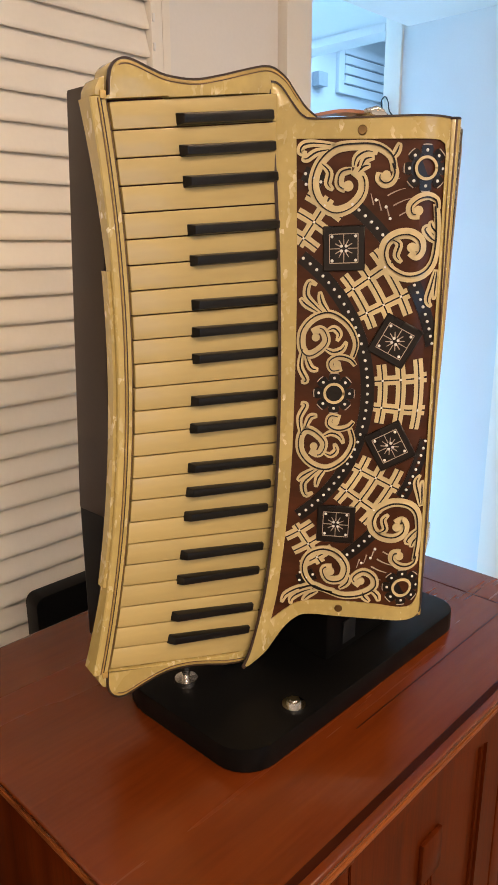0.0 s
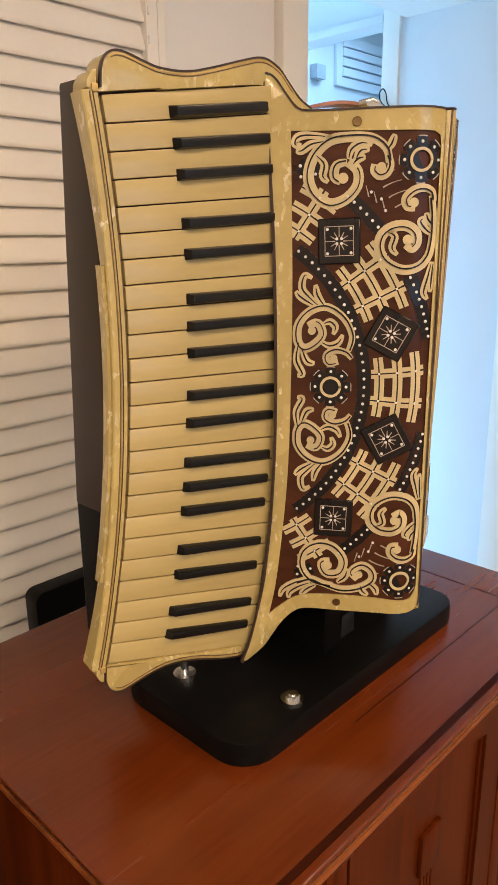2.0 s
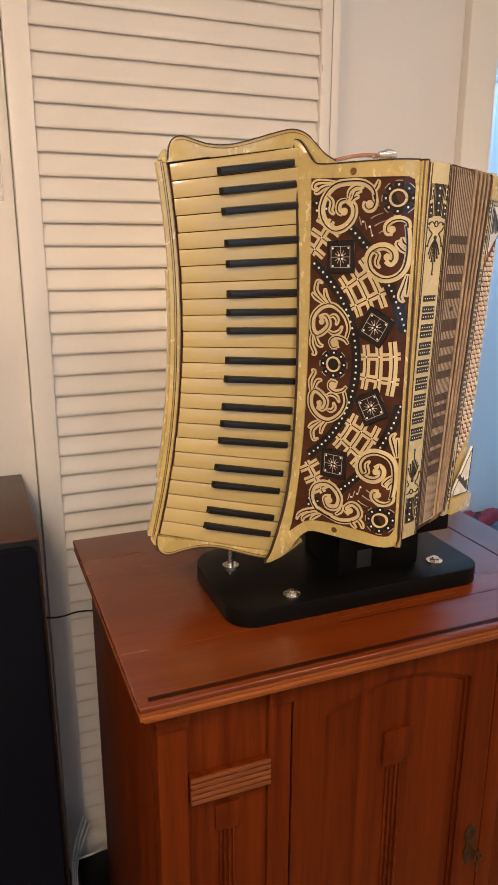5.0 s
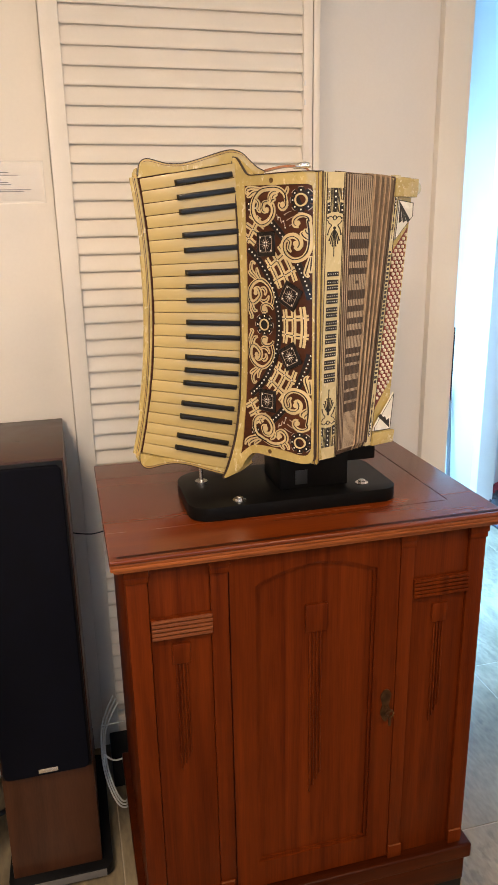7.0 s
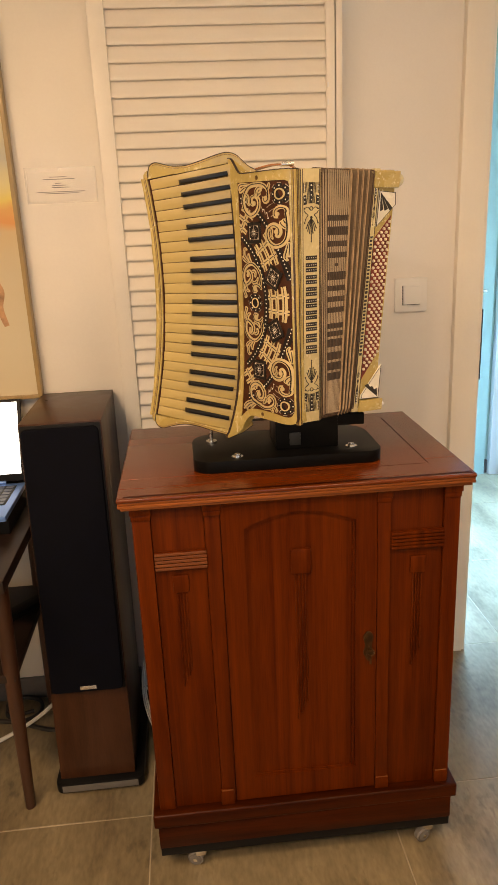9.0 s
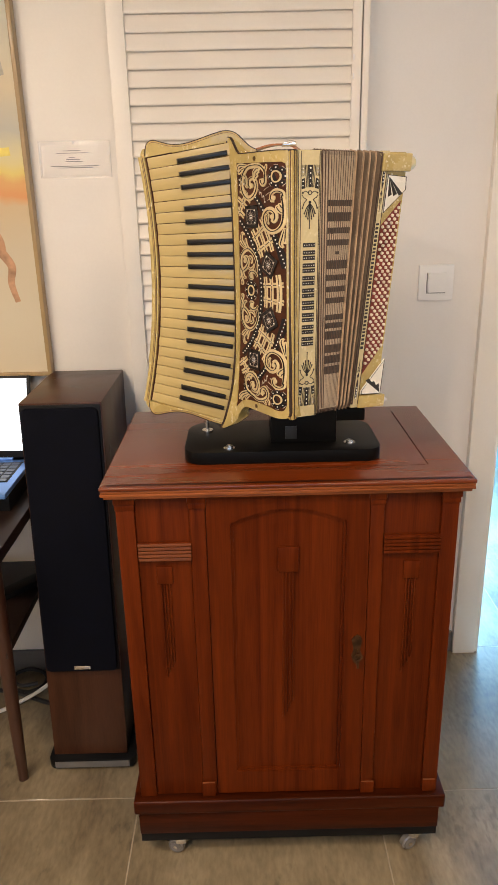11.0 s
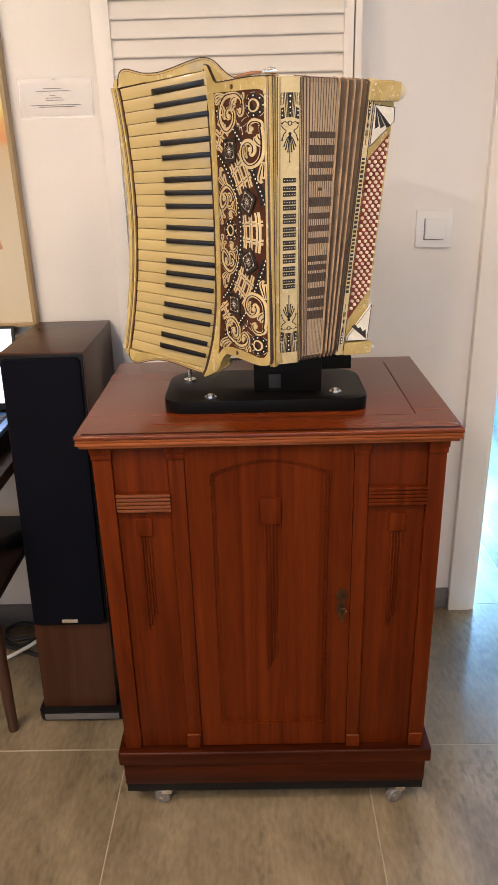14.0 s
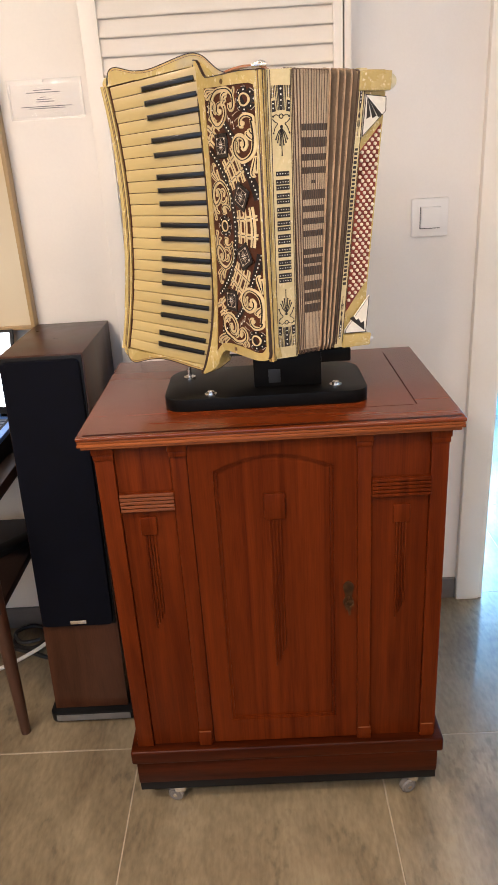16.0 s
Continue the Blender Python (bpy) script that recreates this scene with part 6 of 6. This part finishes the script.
# ---- hall ----
def glass_door():
    d = thing("hall_door", (1.65, 2.74, 0), "pale teal hall door with a bright glazed panel", "door", kind="structure")
    part("leaf", plate([(1.30, 0.0), (2.08, 0.0), (2.08, 2.05), (1.30, 2.05)], [[(1.44, 0.35), (1.94, 0.35), (1.94, 1.90), (1.44, 1.90)]], 0, 0.03), "teal", d, m=Matrix(((1, 0, 0, 0), (0, 0, -1, HY1), (0, 1, 0, 0), (0, 0, 0, 1))))
    M["bright_pane"] = material("bright_pane", (0.7, 0.85, 0.9), 0.3, vary=0.02, scale=3, bump=0, emit=((0.50, 0.78, 1.0), 3.2))
    part("jamb", rbox(2.105, 2.199, HY1 - 0.045, HY1 - 0.001, 0.0, 2.42, 0.003), "hall_wall", d, "white door jamb")
    part("pane", box(bm_new(), 1.44, 1.94, HY1 - 0.012, HY1 - 0.006, 0.35, 1.90), "bright_pane", d, "bright glazed panel")
    h = tube(bm_new(), [(2.02, HY1 - 0.03, 1.05), (2.02, HY1 - 0.07, 1.05), (1.92, HY1 - 0.07, 1.05)], 0.008, 10)
    part("door_handle", h, "chrome", d, "steel lever handle")


glass_door()


def louvre_panel():
    d = thing("closet_louvre", (3.55, SY1, 2.2), "pale louvred closet panel high on the cloakroom wall", "louvre panel", kind="structure")
    part("panel", rbox(3.22, 3.95, SY1 - 0.022, SY1 - 0.001, 2.19, 2.425, 0.003), "hall_wall", d)
    for z in (2.235, 2.282, 2.328, 2.372):
        part("slat", shear(rbox(3.265, 3.905, SY1 - 0.030, SY1 - 0.0225, z + 0.004, z + 0.040, 0.002), 0, -0.06, z + 0.02), "hall_wall", d)
        # flat grey strips stand in for the shade between the slats
        part("slot", box(bm_new(), 3.265, 3.905, SY1 - 0.0232, SY1 - 0.0215, z - 0.003, z + 0.003), "slot_grey", d)


louvre_panel()
solid("wall_box", rbox(3.03, 3.10, SY1 - 0.045, SY1, 2.195, 2.260, 0.004), "pale_grey", "small grey electrical box on the cloakroom wall", "electrical box")


def shoe(at, turn, mat, label):
    s = thing("shoe", (at[0], at[1], 0.0), label, "shoe", "shoes on the mat")
    m = pose(at[0], at[1], at[2], 0, 0, turn)
    bm = bm_new()
    rows = []
    for k in range(9):
        t = k / 8
        x = -0.13 + 0.26 * t
        w = 0.036 + 0.014 * math.sin(pi * min(1, t * 1.15))
        h = (0.105 if t < 0.3 else 0.105 - 0.075 * ((t - 0.3) / 0.7) ** 0.8)
        if k in (0, 8):
            w, h = w * 0.6, h * 0.75
        rows.append([bm.verts.new((x, w * cos(a), 0.02 + max(0, h * sin(a)))) for a in [pi * j / 8 for j in range(9)]])
    for a, b in zip(rows, rows[1:]):
        for j in range(8):
            bm.faces.new((a[j], a[j + 1], b[j + 1], b[j]))
        bm.faces.new((a[0], b[0], b[8], a[8]))
    bm.faces.new(rows[0]), bm.faces.new(rows[-1][::-1])
    part("upper", bm, mat, s, m=m, smooth=60)
    sole = prism(bm_new(), smooth_line([(-0.135, 0.03), (-0.135, -0.03), (-0.04, -0.035), (0.06, -0.048), (0.132, -0.02), (0.132, 0.02), (0.06, 0.048), (-0.04, 0.035)], 4, True), 0.0, 0.022)
    part("sole", bevel(sole, 0.003), "black_plastic", s, m=m)
    lace = bm_new()
    for k in range(4):
        tube(lace, [(0.0 + 0.018 * k, -0.018, 0.105 - 0.012 * k), (0.008 + 0.018 * k, 0.0, 0.113 - 0.012 * k), (0.0 + 0.018 * k, 0.018, 0.105 - 0.012 * k)], 0.003, 6)
    part("laces", lace, "cable_black", s, m=m)


solid("doormat", rbox(2.215, 2.95, 1.70, 2.30, 0.0, 0.012, 0.003), "mat", "dark grey doormat in the cloakroom opening", "doormat")
shoe((2.33, 2.26, 0.012), 200, "shoe_grey", "grey and black trainer on the doormat")
shoe((2.46, 2.20, 0.012), 190, "shoe_grey", "grey and black trainer on the doormat")
shoe((2.38, 2.385, 0.0), 185, "shoe_red", "dark red cloth shoe beside the doormat")
shoe((2.52, 2.38, 0.0), 180, "shoe_red", "dark red cloth shoe beside the doormat")
solid("cord_loop", tube(bm_new(), smooth_line([(2.186, 1.420, 1.840), (2.182, 1.440, 1.860), (2.181, 1.447, 1.891), (2.183, 1.461, 1.907), (2.183, 1.474, 1.895), (2.182, 1.468, 1.871), (2.184, 1.446, 1.848), (2.186, 1.430, 1.830)], 6), 0.0022, 6), "cable_black", "thin black cord loop hanging on the casing", "cord")
solid("walking_stick", tube(bm_new(), smooth_line([(2.165, 2.47, 0.0), (2.178, 2.52, 0.35), (2.182, 2.545, 0.575), (2.178, 2.545, 0.612), (2.160, 2.51, 0.615)], 6), 0.010, 10), "skirting", "dark grey walking stick leaning in the hall corner", "walking stick")


def coat(x, y, top, length, width, mat, label):
    c = thing("coat", (x, y, top - length), label, "coat", "coats on hooks")
    bm = bm_new()
    rows = []
    for k in range(13):
        t = k / 12
        w = width * (0.28 + 0.72 * min(1, t * 3.2) ** 0.6) / 2 * (1 + 0.06 * sin(9 * t))
        d = 0.05 + 0.05 * min(1, 2 * t)
        ring_ = []
        for j in range(20):
            a = 2 * pi * j / 20
            fold = 1 + 0.16 * sin(5 * a + x * 30 + 2 * t) * min(1, t * 2)
            ring_.append(bm.verts.new((x + w * cos(a) * fold, y + d * sin(a) * fold, top - length * t)))
        rows.append(ring_)
    for a, b in zip(rows, rows[1:]):
        for j in range(20):
            bm.faces.new((a[j], a[(j + 1) % 20], b[(j + 1) % 20], b[j]))
    bm.faces.new(rows[0]), bm.faces.new(rows[-1][::-1])
    part("body", bm, mat, c, smooth=60)
    slv = tube(bm_new(), smooth_line([(x - width * 0.36, y - 0.04, top - 0.10), (x - width * 0.52, y - 0.07, top - length * 0.45), (x - width * 0.44, y - 0.06, top - length * 0.80)], 6), 0.045, 12)
    part("sleeve", slv, mat, c, smooth=60)
    part("hook", tube(bm_new(), smooth_line([(x, y + 0.02, top - 0.02), (x, y + 0.0, top + 0.05), (x, y - 0.02, top + 0.09), (x, y + 0.03, top + 0.11), (x, y + 0.04, top + 0.05)], 5), 0.004, 8), "cable_black", c, "black wire hook")


coat(2.40, 1.60, 1.66, 0.40, 0.26, "coat_dark", "dark blue short coat hanging on a hook")
coat(2.47, 1.72, 1.56, 0.80, 0.28, "coat_jeans", "pale blue denim jacket hanging on a hook")
coat(2.66, 1.68, 1.58, 0.85, 0.32, "coat_grey", "grey-blue jacket hanging on a hook")
coat(2.47, 1.55, 1.48, 0.75, 0.26, "coat_brown", "brown jacket hanging low on a hook")
coat(2.90, 1.66, 1.60, 0.82, 0.32, "coat_brown", "brown jacket hanging on a hook")

# ---- floor tiles ----
floor = solid("floor", box(bm_new(), X0 - 0.1, SX1 + 0.1, Y0 - 0.1, HY1 + 0.1, -0.06, -0.0012), "grout", "grey-brown stone-look floor tiles with pale joints", "floor", kind="structure")
P = 0.6085
tile_me = mesh_of("tile", bevel(box(bm_new(), 0.0014, P - 0.0014, 0.0014, P - 0.0014, -0.02, 0.0), 0.0012, 1), "tile")
for i in range(-4, 7):
    for j in range(-6, 4):
        x, y = 0.247 + P * i, 0.480 + P * j
        if x < SX1 and y < HY1 and x + P > X0 and y + P > Y0:
            put("tile", tile_me, floor, pose(x, y, 0))
